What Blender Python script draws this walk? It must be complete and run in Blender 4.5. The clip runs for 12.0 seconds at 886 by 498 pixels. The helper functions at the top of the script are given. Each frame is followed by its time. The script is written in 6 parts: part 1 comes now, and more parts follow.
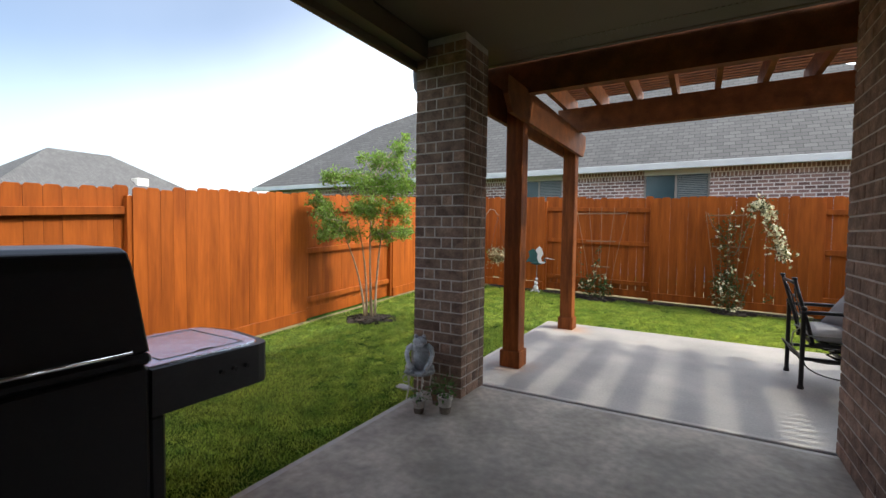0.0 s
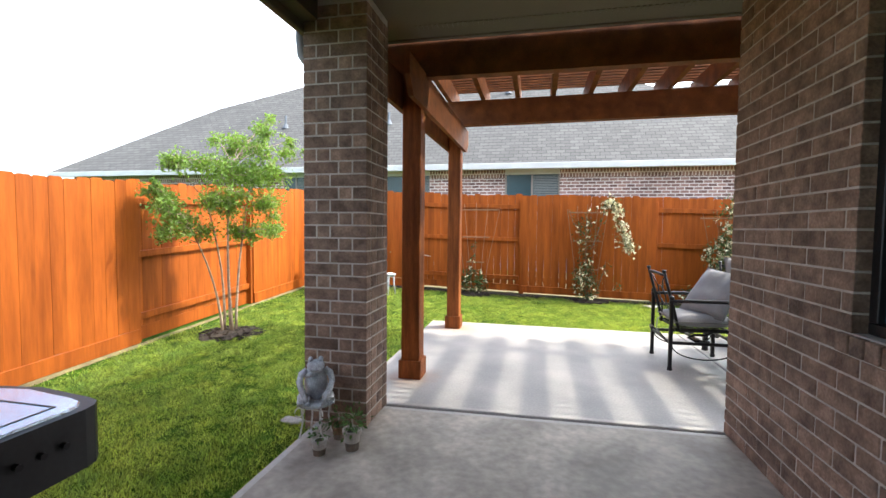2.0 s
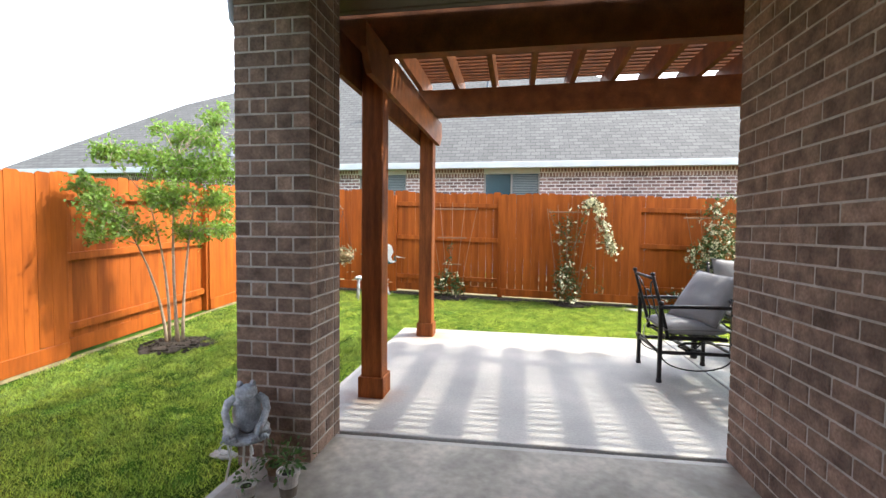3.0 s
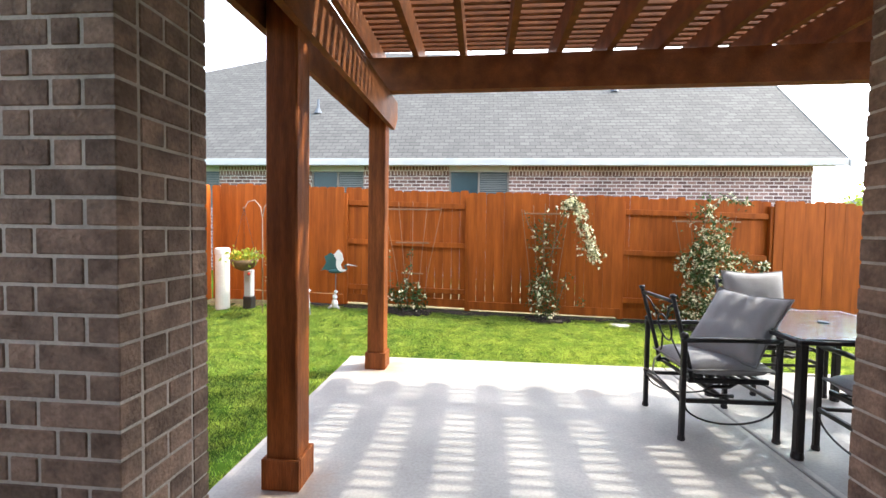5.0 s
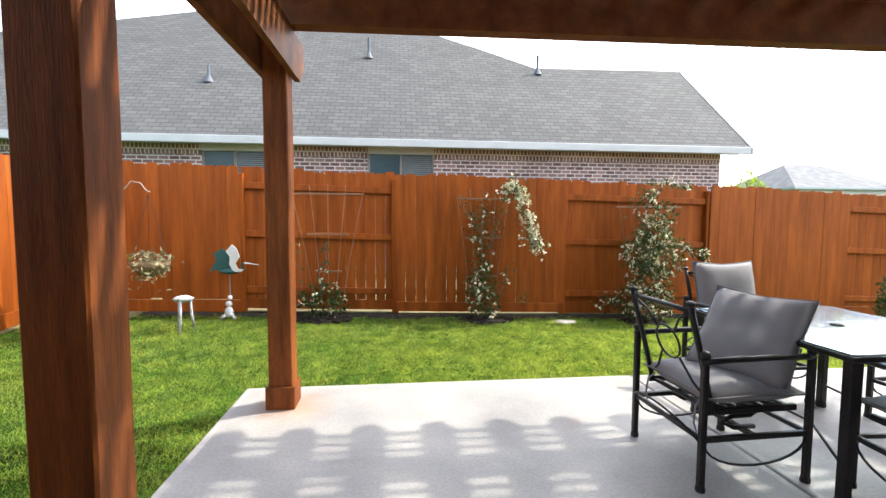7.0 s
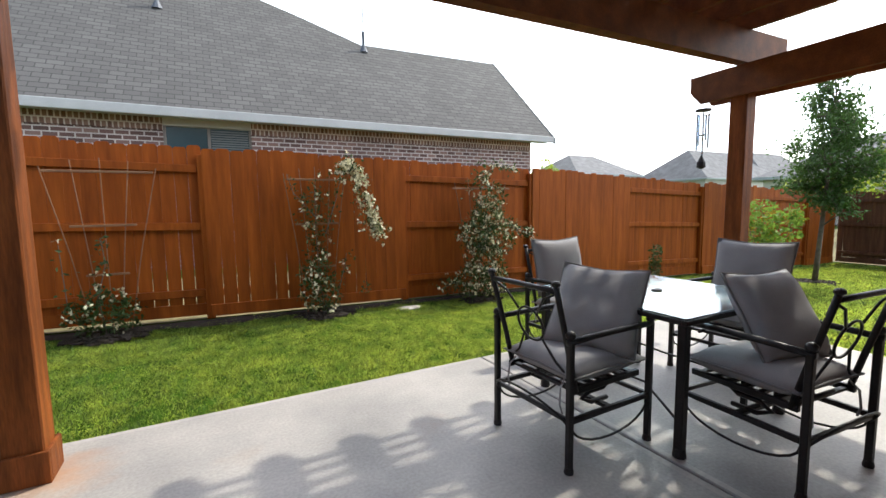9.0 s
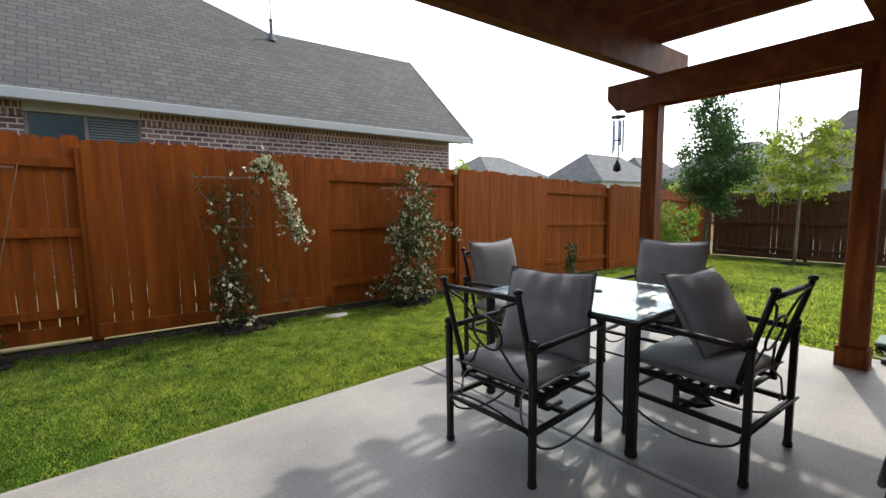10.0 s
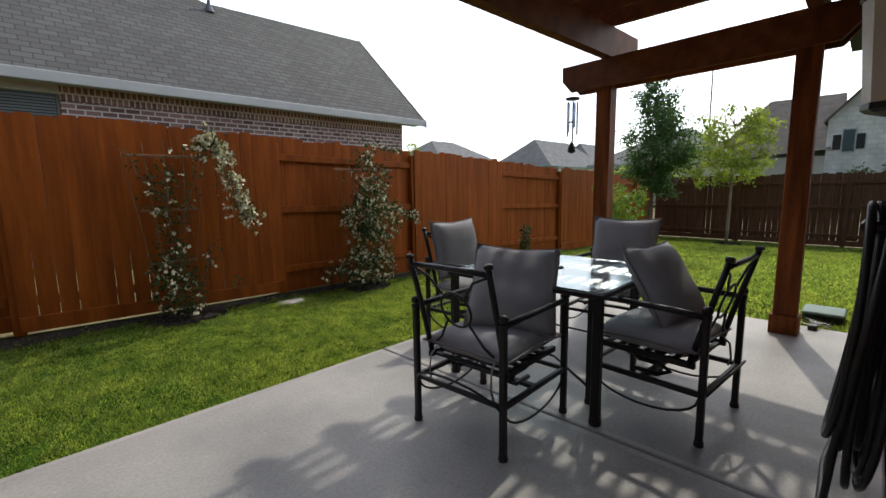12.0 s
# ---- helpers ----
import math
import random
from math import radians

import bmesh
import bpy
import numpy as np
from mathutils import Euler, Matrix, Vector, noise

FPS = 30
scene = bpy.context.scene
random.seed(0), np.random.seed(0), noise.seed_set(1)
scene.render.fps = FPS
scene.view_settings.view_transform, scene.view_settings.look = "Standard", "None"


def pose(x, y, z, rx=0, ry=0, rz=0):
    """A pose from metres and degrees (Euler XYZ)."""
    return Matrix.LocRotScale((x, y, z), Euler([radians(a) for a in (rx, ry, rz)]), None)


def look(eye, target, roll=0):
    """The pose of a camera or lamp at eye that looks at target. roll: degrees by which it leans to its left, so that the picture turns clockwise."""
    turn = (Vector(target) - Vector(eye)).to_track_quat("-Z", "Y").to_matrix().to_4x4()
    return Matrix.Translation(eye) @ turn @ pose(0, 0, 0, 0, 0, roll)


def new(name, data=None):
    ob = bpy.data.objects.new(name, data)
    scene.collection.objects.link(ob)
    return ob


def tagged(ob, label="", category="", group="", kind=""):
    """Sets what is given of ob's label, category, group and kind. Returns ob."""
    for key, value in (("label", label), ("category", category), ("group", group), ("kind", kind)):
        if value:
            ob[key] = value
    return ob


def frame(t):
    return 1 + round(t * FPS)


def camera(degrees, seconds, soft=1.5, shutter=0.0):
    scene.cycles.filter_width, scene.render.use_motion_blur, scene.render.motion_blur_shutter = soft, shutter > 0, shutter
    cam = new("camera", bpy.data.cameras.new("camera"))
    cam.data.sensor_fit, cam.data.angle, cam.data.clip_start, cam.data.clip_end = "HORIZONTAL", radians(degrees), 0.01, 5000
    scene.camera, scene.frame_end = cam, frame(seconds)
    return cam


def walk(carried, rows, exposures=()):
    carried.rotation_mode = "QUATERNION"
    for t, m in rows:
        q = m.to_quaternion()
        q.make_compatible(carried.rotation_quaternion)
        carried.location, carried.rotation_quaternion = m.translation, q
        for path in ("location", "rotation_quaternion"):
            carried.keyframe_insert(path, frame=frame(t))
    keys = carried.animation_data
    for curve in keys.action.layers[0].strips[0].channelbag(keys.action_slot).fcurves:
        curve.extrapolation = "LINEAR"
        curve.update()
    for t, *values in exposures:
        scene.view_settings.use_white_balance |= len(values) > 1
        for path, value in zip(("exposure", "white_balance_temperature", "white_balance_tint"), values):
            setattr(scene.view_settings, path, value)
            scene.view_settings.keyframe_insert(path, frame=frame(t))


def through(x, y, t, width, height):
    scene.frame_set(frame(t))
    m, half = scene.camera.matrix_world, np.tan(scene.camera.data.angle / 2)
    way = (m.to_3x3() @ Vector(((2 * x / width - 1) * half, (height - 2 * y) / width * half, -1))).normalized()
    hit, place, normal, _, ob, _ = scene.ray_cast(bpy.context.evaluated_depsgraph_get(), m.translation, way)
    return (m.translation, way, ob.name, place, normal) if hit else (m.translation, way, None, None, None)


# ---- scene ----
cam = camera(90.9, 12.0, soft=1.5)
PATH = [
    (0, (1.4787, -3.2773, 1.2769), (0.5338, -1.6777, 1.2016), 0.8),
    (0.5, (1.3997, -3.1787, 1.3011), (0.5589, -1.5215, 1.2136), 0.5),
    (1, (1.2434, -3.1369, 1.3001), (0.5626, -1.408, 1.2118), 0.8),
    (1.5, (1.0993, -3.1118, 1.3197), (0.5868, -1.3262, 1.2276), 0.2),
    (2, (0.9951, -2.9927, 1.3001), (0.6092, -1.1746, 1.2099), 0.6),
    (2.5, (0.9849, -2.7714, 1.2722), (0.6556, -0.9421, 1.1913), 0.8),
    (3, (1.023, -2.5482, 1.275), (0.7152, -0.7152, 1.1932), 0.6),
    (4.8, (0.9467, -1.595, 1.3141), (0.7691, 0.2558, 1.2369), 0.7),
    (5, (0.9384, -1.5029, 1.3113), (0.7784, 0.3488, 1.2369), 0.8),
    (5.5, (0.8165, -1.2741, 1.3011), (0.771, 0.584, 1.2415), 0.7),
    (6, (0.7831, -0.996, 1.3076), (0.811, 0.863, 1.2369), 0.5),
    (6.5, (0.7914, -0.7394, 1.3132), (0.8761, 1.1169, 1.2202), 0.3),
    (8.3, (0.6873, -0.2595, 1.3113), (1.3336, 1.475, 1.129), -0.2),
    (8.5, (0.6994, -0.2297, 1.2927), (1.4183, 1.4759, 1.1151), -0.5),
    (9, (0.8007, -0.1004, 1.2853), (1.6666, 1.5354, 1.0983), -0.8),
    (9.5, (0.8463, 0.0074, 1.2974), (1.8516, 1.5605, 1.1048), -0.9),
    (10, (0.7384, 0.1497, 1.3113), (1.9074, 1.5829, 1.1151), -0.8),
    (10.5, (0.6901, 0.2362, 1.2936), (1.9539, 1.5857, 1.0928), -0.8),
    (11, (0.7031, 0.2567, 1.276), (2.0023, 1.5717, 1.0686), -1.0),
    (11.5, (0.7096, 0.2409, 1.275), (2.019, 1.541, 1.0416), -1.1),
    (12, (0.7208, 0.2381, 1.2592), (2.033, 1.5299, 1.0007), -0.9),
]
walk(cam, [(t, look(eye, target, roll)) for t, eye, target, roll in PATH],
     exposures=[(0, 0.84), (1.0, 1.25), (2.2, 1.72), (5.5, 1.77), (6.2, 1.55), (6.7, 1.41), (8.3, 0.94), (9.5, 0.44), (10.5, 0.0), (12, -0.28)])

# ---- light ----
SUN_AZ, SUN_EL = 71.0, 51.5     # degrees: azimuth from +y towards +x, elevation
world = bpy.data.worlds.new("world")
scene.world = world
world.use_nodes = True
_bg = world.node_tree.nodes["Background"]
_sky = world.node_tree.nodes.new("ShaderNodeTexSky")
_sky.sky_type = "NISHITA"
_sky.sun_disc = False
_sky.sun_elevation = radians(SUN_EL)
_sky.sun_rotation = radians(SUN_AZ)
_sky.air_density, _sky.dust_density, _sky.ozone_density = 1.0, 1.5, 1.0
_wn, _wl = world.node_tree.nodes, world.node_tree.links
_tc, _cn = _wn.new("ShaderNodeTexCoord"), _wn.new("ShaderNodeTexNoise")     # thin bright haze and cloud over the blue
_cn.inputs["Scale"].default_value, _cn.inputs["Detail"].default_value = 1.6, 5
_wl.new(_tc.outputs["Generated"], _cn.inputs["Vector"])
_cr = _wn.new("ShaderNodeMapRange")
_cr.inputs["From Min"].default_value, _cr.inputs["From Max"].default_value = 0.35, 0.65
_cr.inputs["To Min"].default_value, _cr.inputs["To Max"].default_value = 4.4, 7.3
_wl.new(_cn.outputs["Fac"], _cr.inputs["Value"])
_cc = _wn.new("ShaderNodeVectorMath")
_cc.operation = "MULTIPLY_ADD"
_dot = _wn.new("ShaderNodeVectorMath")     # the haze thins overhead and away from the sun
_dot.operation = "DOT_PRODUCT"
_dot.inputs[1].default_value = (-0.5, 0.0, 1.0)
_wl.new(_tc.outputs["Generated"], _dot.inputs[0])
_thin = _wn.new("ShaderNodeMapRange")
_thin.interpolation_type = "SMOOTHSTEP"
_thin.inputs["From Min"].default_value, _thin.inputs["From Max"].default_value = 0.58, 0.78
_thin.inputs["To Min"].default_value, _thin.inputs["To Max"].default_value = 1.0, 0.2
_wl.new(_dot.outputs["Value"], _thin.inputs["Value"])
_hz = _wn.new("ShaderNodeMath")
_hz.operation = "MULTIPLY"
_wl.new(_cr.outputs[0], _hz.inputs[0])
_wl.new(_thin.outputs[0], _hz.inputs[1])
_glow = _wn.new("ShaderNodeVectorMath")     # haze scatters forward: brighter round the sun, dimmer opposite
_glow.operation = "DOT_PRODUCT"
_glow.inputs[1].default_value = (math.sin(radians(SUN_AZ)) * math.cos(radians(SUN_EL)), math.cos(radians(SUN_AZ)) * math.cos(radians(SUN_EL)), math.sin(radians(SUN_EL)))
_wl.new(_tc.outputs["Generated"], _glow.inputs[0])
_fwd = _wn.new("ShaderNodeMapRange")
_fwd.inputs["From Min"].default_value, _fwd.inputs["From Max"].default_value = -0.5, 1.0
_fwd.inputs["To Min"].default_value, _fwd.inputs["To Max"].default_value = 0.14, 2.25
_wl.new(_glow.outputs["Value"], _fwd.inputs["Value"])
_hf = _wn.new("ShaderNodeMath")
_hf.operation = "MULTIPLY"
_wl.new(_hz.outputs[0], _hf.inputs[0])
_wl.new(_fwd.outputs[0], _hf.inputs[1])
_wl.new(_hf.outputs[0], _cc.inputs[0])
_cc.inputs[1].default_value = (0.975, 1.0, 1.02)
_dim = _wn.new("ShaderNodeVectorMath")     # the clear sky behind the haze
_dim.operation = "SCALE"
_dim.inputs["Scale"].default_value = 0.75
_wl.new(_sky.outputs[0], _dim.inputs[0])
_wl.new(_dim.outputs[0], _cc.inputs[2])
_wl.new(_cc.outputs[0], _bg.inputs["Color"])
_bg.inputs["Strength"].default_value = 0.15
_sun = bpy.data.lights.new("sun", "SUN")
_sun.energy, _sun.angle, _sun.color = 2.4, radians(0.95), (1.0, 0.94, 0.82)
sun = new("sun", _sun)
_d = Vector((math.sin(radians(SUN_AZ)) * math.cos(radians(SUN_EL)), math.cos(radians(SUN_AZ)) * math.cos(radians(SUN_EL)), math.sin(radians(SUN_EL))))
sun.matrix_world = look(_d * 30, (0, 0, 0))

# ---- materials ----
def material(name, color, rough=0.7, metal=0.0, var=0.25, scale=3.0, fine=60.0, bump=0.2, spec=0.5, hue=None, island=0.0, obj_random=0.0, stretch=(1, 1, 1), coat=0.0):
    """A surface with two scales of variation, fine relief and a little change from piece to piece."""
    m = bpy.data.materials.new(name)
    m.use_nodes = True
    nt = m.node_tree
    n, l = nt.nodes, nt.links
    b = n["Principled BSDF"]
    tc = n.new("ShaderNodeTexCoord")
    mp = n.new("ShaderNodeMapping")
    mp.inputs["Scale"].default_value = stretch
    l.new(tc.outputs["Object"], mp.inputs["Vector"])
    geo = n.new("ShaderNodeNewGeometry")
    src = mp.outputs["Vector"]
    if obj_random:
        oi = n.new("ShaderNodeObjectInfo")
        add = n.new("ShaderNodeVectorMath")
        add.operation = "MULTIPLY_ADD"
        add.inputs[1].default_value = (37, 37, 37)
        l.new(oi.outputs["Random"], add.inputs[0])
        l.new(src, add.inputs[2])
        src = add.outputs[0]
    n1, n2 = n.new("ShaderNodeTexNoise"), n.new("ShaderNodeTexNoise")
    n1.inputs["Scale"].default_value, n1.inputs["Detail"].default_value = scale, 4
    n2.inputs["Scale"].default_value, n2.inputs["Detail"].default_value = fine, 3
    l.new(src, n1.inputs["Vector"])
    l.new(src, n2.inputs["Vector"])
    r1, r2 = n.new("ShaderNodeMapRange"), n.new("ShaderNodeMapRange")
    for r, no, k in ((r1, n1, 1.0), (r2, n2, 0.6)):
        r.inputs["From Min"].default_value, r.inputs["From Max"].default_value = 0.3, 0.7
        r.inputs["To Min"].default_value, r.inputs["To Max"].default_value = 1 - var * k, 1 + var * k
        l.new(no.outputs["Fac"], r.inputs["Value"])
    mul = n.new("ShaderNodeMath")
    mul.operation = "MULTIPLY"
    l.new(r1.outputs[0], mul.inputs[0])
    l.new(r2.outputs[0], mul.inputs[1])
    value = mul.outputs[0]
    if obj_random or island:
        r3 = n.new("ShaderNodeMapRange")
        k = obj_random or island
        r3.inputs["To Min"].default_value, r3.inputs["To Max"].default_value = 1 - k, 1 + k
        l.new(oi.outputs["Random"] if obj_random else geo.outputs["Random Per Island"], r3.inputs["Value"])
        mul2 = n.new("ShaderNodeMath")
        mul2.operation = "MULTIPLY"
        l.new(value, mul2.inputs[0])
        l.new(r3.outputs[0], mul2.inputs[1])
        value = mul2.outputs[0]
    mix = n.new("ShaderNodeMix")
    mix.data_type = "RGBA"
    mix.inputs["A"].default_value = (*color, 1)
    mix.inputs["B"].default_value = (*(hue or color), 1)
    l.new(n1.outputs["Fac"], mix.inputs["Factor"])
    hsv = n.new("ShaderNodeHueSaturation")
    l.new(mix.outputs["Result"], hsv.inputs["Color"])
    l.new(value, hsv.inputs["Value"])
    l.new(hsv.outputs["Color"], b.inputs["Base Color"])
    b.inputs["Roughness"].default_value, b.inputs["Metallic"].default_value = rough, metal
    b.inputs["Specular IOR Level"].default_value = spec
    b.inputs["Coat Weight"].default_value = coat
    if bump:
        bp = n.new("ShaderNodeBump")
        bp.inputs["Strength"].default_value, bp.inputs["Distance"].default_value = bump, 0.01
        l.new(n2.outputs["Fac"], bp.inputs["Height"])
        l.new(bp.outputs["Normal"], b.inputs["Normal"])
    return m


def leaf_material(name, color, hue, var=0.35, trans=0.35, through=None, scale=2.0):
    m = material(name, color, rough=0.55, var=0.15, scale=scale, fine=40, bump=0.0, hue=hue, island=var)
    nt = m.node_tree
    b = nt.nodes["Principled BSDF"]
    tr = nt.nodes.new("ShaderNodeBsdfTranslucent")
    ms = nt.nodes.new("ShaderNodeMixShader")
    ms.inputs[0].default_value = trans
    src = b.inputs["Base Color"].links[0].from_socket
    if through:     # light coming through a blade is brighter and yellower than light off it
        vm = nt.nodes.new("ShaderNodeVectorMath")
        vm.operation = "MULTIPLY"
        vm.inputs[1].default_value = through
        nt.links.new(src, vm.inputs[0])
        src = vm.outputs[0]
    nt.links.new(src, tr.inputs["Color"])
    nt.links.new(b.outputs[0], ms.inputs[1])
    nt.links.new(tr.outputs[0], ms.inputs[2])
    nt.links.new(ms.outputs[0], nt.nodes["Material Output"].inputs["Surface"])
    return m


def courses_material(name, c1, c2, mortar, width, height, joint, rough=0.9, across="XZ", stretch_var=0.5, bump=0.4):
    """Far brickwork or shingles: courses too small to be pieces."""
    m = bpy.data.materials.new(name)
    m.use_nodes = True
    n, l = m.node_tree.nodes, m.node_tree.links
    b = n["Principled BSDF"]
    tc = n.new("ShaderNodeTexCoord")
    sp, cb = n.new("ShaderNodeSeparateXYZ"), n.new("ShaderNodeCombineXYZ")
    l.new(tc.outputs["Object"], sp.inputs[0])
    l.new(sp.outputs[across[0]], cb.inputs["X"])
    l.new(sp.outputs[across[1]], cb.inputs["Y"])
    br = n.new("ShaderNodeTexBrick")
    br.inputs["Color1"].default_value, br.inputs["Color2"].default_value, br.inputs["Mortar"].default_value = (*c1, 1), (*c2, 1), (*mortar, 1)
    br.inputs["Scale"].default_value = 1.0
    br.inputs["Brick Width"].default_value, br.inputs["Row Height"].default_value, br.inputs["Mortar Size"].default_value = width, height, joint
    br.inputs["Bias"].default_value = -0.1
    l.new(cb.outputs[0], br.inputs["Vector"])
    no = n.new("ShaderNodeTexNoise")
    no.inputs["Scale"].default_value, no.inputs["Detail"].default_value = 0.8, 6
    l.new(tc.outputs["Object"], no.inputs["Vector"])
    r = n.new("ShaderNodeMapRange")
    r.inputs["From Min"].default_value, r.inputs["From Max"].default_value = 0.3, 0.7
    r.inputs["To Min"].default_value, r.inputs["To Max"].default_value = 1 - 0.5 * stretch_var, 1 + 0.5 * stretch_var
    l.new(no.outputs["Fac"], r.inputs["Value"])
    hsv = n.new("ShaderNodeHueSaturation")
    l.new(br.outputs["Color"], hsv.inputs["Color"])
    l.new(r.outputs[0], hsv.inputs["Value"])
    l.new(hsv.outputs["Color"], b.inputs["Base Color"])
    b.inputs["Roughness"].default_value = rough
    bp = n.new("ShaderNodeBump")
    bp.inputs["Strength"].default_value, bp.inputs["Distance"].default_value = bump, 0.02
    bp.invert = True
    l.new(br.outputs["Fac"], bp.inputs["Height"])
    l.new(bp.outputs["Normal"], b.inputs["Normal"])
    return m


def glass_material(name, tint, rough=0.02):
    m = bpy.data.materials.new(name)
    m.use_nodes = True
    b = m.node_tree.nodes["Principled BSDF"]
    b.inputs["Base Color"].default_value = (*tint, 1)
    b.inputs["Transmission Weight"].default_value = 1.0
    b.inputs["Roughness"].default_value = rough
    b.inputs["IOR"].default_value = 1.55
    n, l = m.node_tree.nodes, m.node_tree.links
    tc, no, bp = n.new("ShaderNodeTexCoord"), n.new("ShaderNodeTexNoise"), n.new("ShaderNodeBump")
    no.inputs["Scale"].default_value = 14
    bp.inputs["Strength"].default_value, bp.inputs["Distance"].default_value = 0.12, 0.01
    l.new(tc.outputs["Object"], no.inputs["Vector"])
    l.new(no.outputs["Fac"], bp.inputs["Height"])
    l.new(bp.outputs["Normal"], b.inputs["Normal"])
    return m


# dark green so that gaps between the blades read as shade
M_LAWN = material("lawn_soil_shaded", (0.022, 0.065, 0.008), rough=1.0, var=0.4, scale=4.0, fine=90, bump=0.6, spec=0.03, hue=(0.06, 0.11, 0.012))
M_BLADE = leaf_material("grass_blade", (0.040, 0.145, 0.026), (0.200, 0.278, 0.075), var=0.75, trans=0.48, through=(4.5, 3.1, 1.7), scale=5.0)
M_CONC = material("concrete", (0.325, 0.32, 0.312), rough=0.5, var=0.2, scale=1.6, fine=60, bump=0.08, hue=(0.41, 0.385, 0.35))
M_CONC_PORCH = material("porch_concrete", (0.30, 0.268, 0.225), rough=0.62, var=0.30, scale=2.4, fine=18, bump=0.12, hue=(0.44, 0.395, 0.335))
M_CONC_EDGE = material("tooled_concrete", (0.41, 0.395, 0.37), rough=0.45, var=0.12, scale=2.5, fine=40, bump=0.05, hue=(0.46, 0.43, 0.39))
M_JOINT = material("joint_filler", (0.05, 0.05, 0.05), rough=0.95, var=0.3)
M_FENCE = material("stained_cedar", (0.235, 0.049, 0.0065), rough=0.62, var=0.16, scale=1.8, fine=9, bump=0.09, spec=0.2, hue=(0.39, 0.102, 0.011), obj_random=0.10, stretch=(6, 6, 0.6))
# cedar again, darker: the far fence stands backlit, its shade put in the colour
M_FENCE_SHADED = material("shaded_cedar", (0.115, 0.041, 0.020), rough=0.75, var=0.25, scale=3, fine=26, bump=0.25, hue=(0.16, 0.07, 0.035), obj_random=0.15, stretch=(6, 6, 0.6))
M_DRY = material("dry_soil", (0.20, 0.155, 0.08), rough=1.0, var=0.4, scale=6, fine=110, bump=0.8, hue=(0.16, 0.15, 0.06))
M_BEAM = material("stained_beam", (0.13, 0.037, 0.009), spec=0.28, rough=0.58, var=0.25, scale=2.5, fine=30, bump=0.2, hue=(0.205, 0.07, 0.017), stretch=(3, 3, 3))
M_POST = material("stained_post", (0.15, 0.042, 0.010), rough=0.6, var=0.32, scale=2.5, fine=24, bump=0.25, spec=0.2, hue=(0.28, 0.082, 0.018), stretch=(7, 7, 0.7))
M_BRICK = material("brown_brick", (0.152, 0.095, 0.067), rough=0.92, var=0.34, scale=11, fine=70, bump=0.8, hue=(0.275, 0.182, 0.132), obj_random=0.28)
M_BRICK_FAR = material("brown_brick_joined", (0.152, 0.095, 0.067), rough=0.92, var=0.34, scale=11, fine=70, bump=0.8, hue=(0.275, 0.182, 0.132), island=0.28)
M_MORTAR = material("mortar", (0.46, 0.405, 0.35), rough=0.95, var=0.2, scale=8, fine=90, bump=0.5)
# shade under the porch and eave is put into this dark paint colour
M_SOFFIT = material("shaded_soffit", (0.115, 0.088, 0.052), rough=0.6, var=0.06, scale=2, bump=0.05)
M_TRIM = material("pale_trim", (0.44, 0.46, 0.47), rough=0.6, var=0.08, scale=2, bump=0.05)
M_GUTTER = material("gutter_paint", (0.18, 0.17, 0.16), rough=0.5, var=0.1, bump=0.0)
M_IRON = material("black_iron", (0.018, 0.017, 0.018), rough=0.42, metal=0.3, var=0.3, scale=8, bump=0.15)
M_CUSHION = material("grey_fabric", (0.30, 0.295, 0.30), rough=0.95, var=0.10, scale=4, fine=220, bump=0.35, hue=(0.345, 0.34, 0.342))
M_PIPING = material("grey_cord", (0.20, 0.195, 0.195), rough=0.95, var=0.1, scale=4, fine=220, bump=0.2)
M_ROOF = courses_material("grey_shingles", (0.088, 0.086, 0.085), (0.120, 0.117, 0.115), (0.052, 0.051, 0.051), 0.26, 0.118, 0.010, across="XY", stretch_var=0.16, bump=0.6)
# distance haze is put into this colour, paler than near shingles
M_HAZED_ROOF = material("hazed_shingles", (0.185, 0.185, 0.19), rough=0.95, var=0.2, scale=1.5, fine=12, bump=0.2)
M_BROWN_ROOF = material("brown_shingles", (0.12, 0.105, 0.095), rough=0.95, var=0.2, scale=1.5, fine=12, bump=0.2)
M_VENT = material("vent_metal", (0.10, 0.115, 0.14), rough=0.6, var=0.15, bump=0.0)
M_NB_BRICK = courses_material("neighbour_brick", (0.105, 0.062, 0.060), (0.26, 0.165, 0.152), (0.50, 0.465, 0.46), 0.225, 0.088, 0.012)
M_NB_SOLDIER = courses_material("soldier_course", (0.14, 0.08, 0.066), (0.29, 0.185, 0.155), (0.52, 0.47, 0.44), 0.085, 0.24, 0.013)
M_STONE = courses_material("pale_stone", (0.72, 0.70, 0.68), (0.60, 0.58, 0.57), (0.6, 0.58, 0.55), 0.5, 0.3, 0.03, across="YZ")
M_PALE_WALL = material("pale_render", (0.62, 0.58, 0.52), rough=0.9, var=0.08, scale=1.0, bump=0.1)
M_DARKGLASS = material("dark_window", (0.03, 0.06, 0.075), rough=0.12, var=0.2, scale=0.6, bump=0.0, spec=0.4)
M_BLIND = material("blind_slat", (0.13, 0.15, 0.16), rough=0.6, var=0.1, bump=0.0)
M_TGLASS = glass_material("table_glass", (0.62, 0.84, 0.94), rough=0.1)
M_LEAF = leaf_material("myrtle_leaf", (0.11, 0.22, 0.04), (0.23, 0.36, 0.075), trans=0.45, through=(1.5, 1.35, 0.9))
M_LEAF_DARK = leaf_material("dark_leaf", (0.035, 0.075, 0.02), (0.08, 0.14, 0.035), trans=0.25)
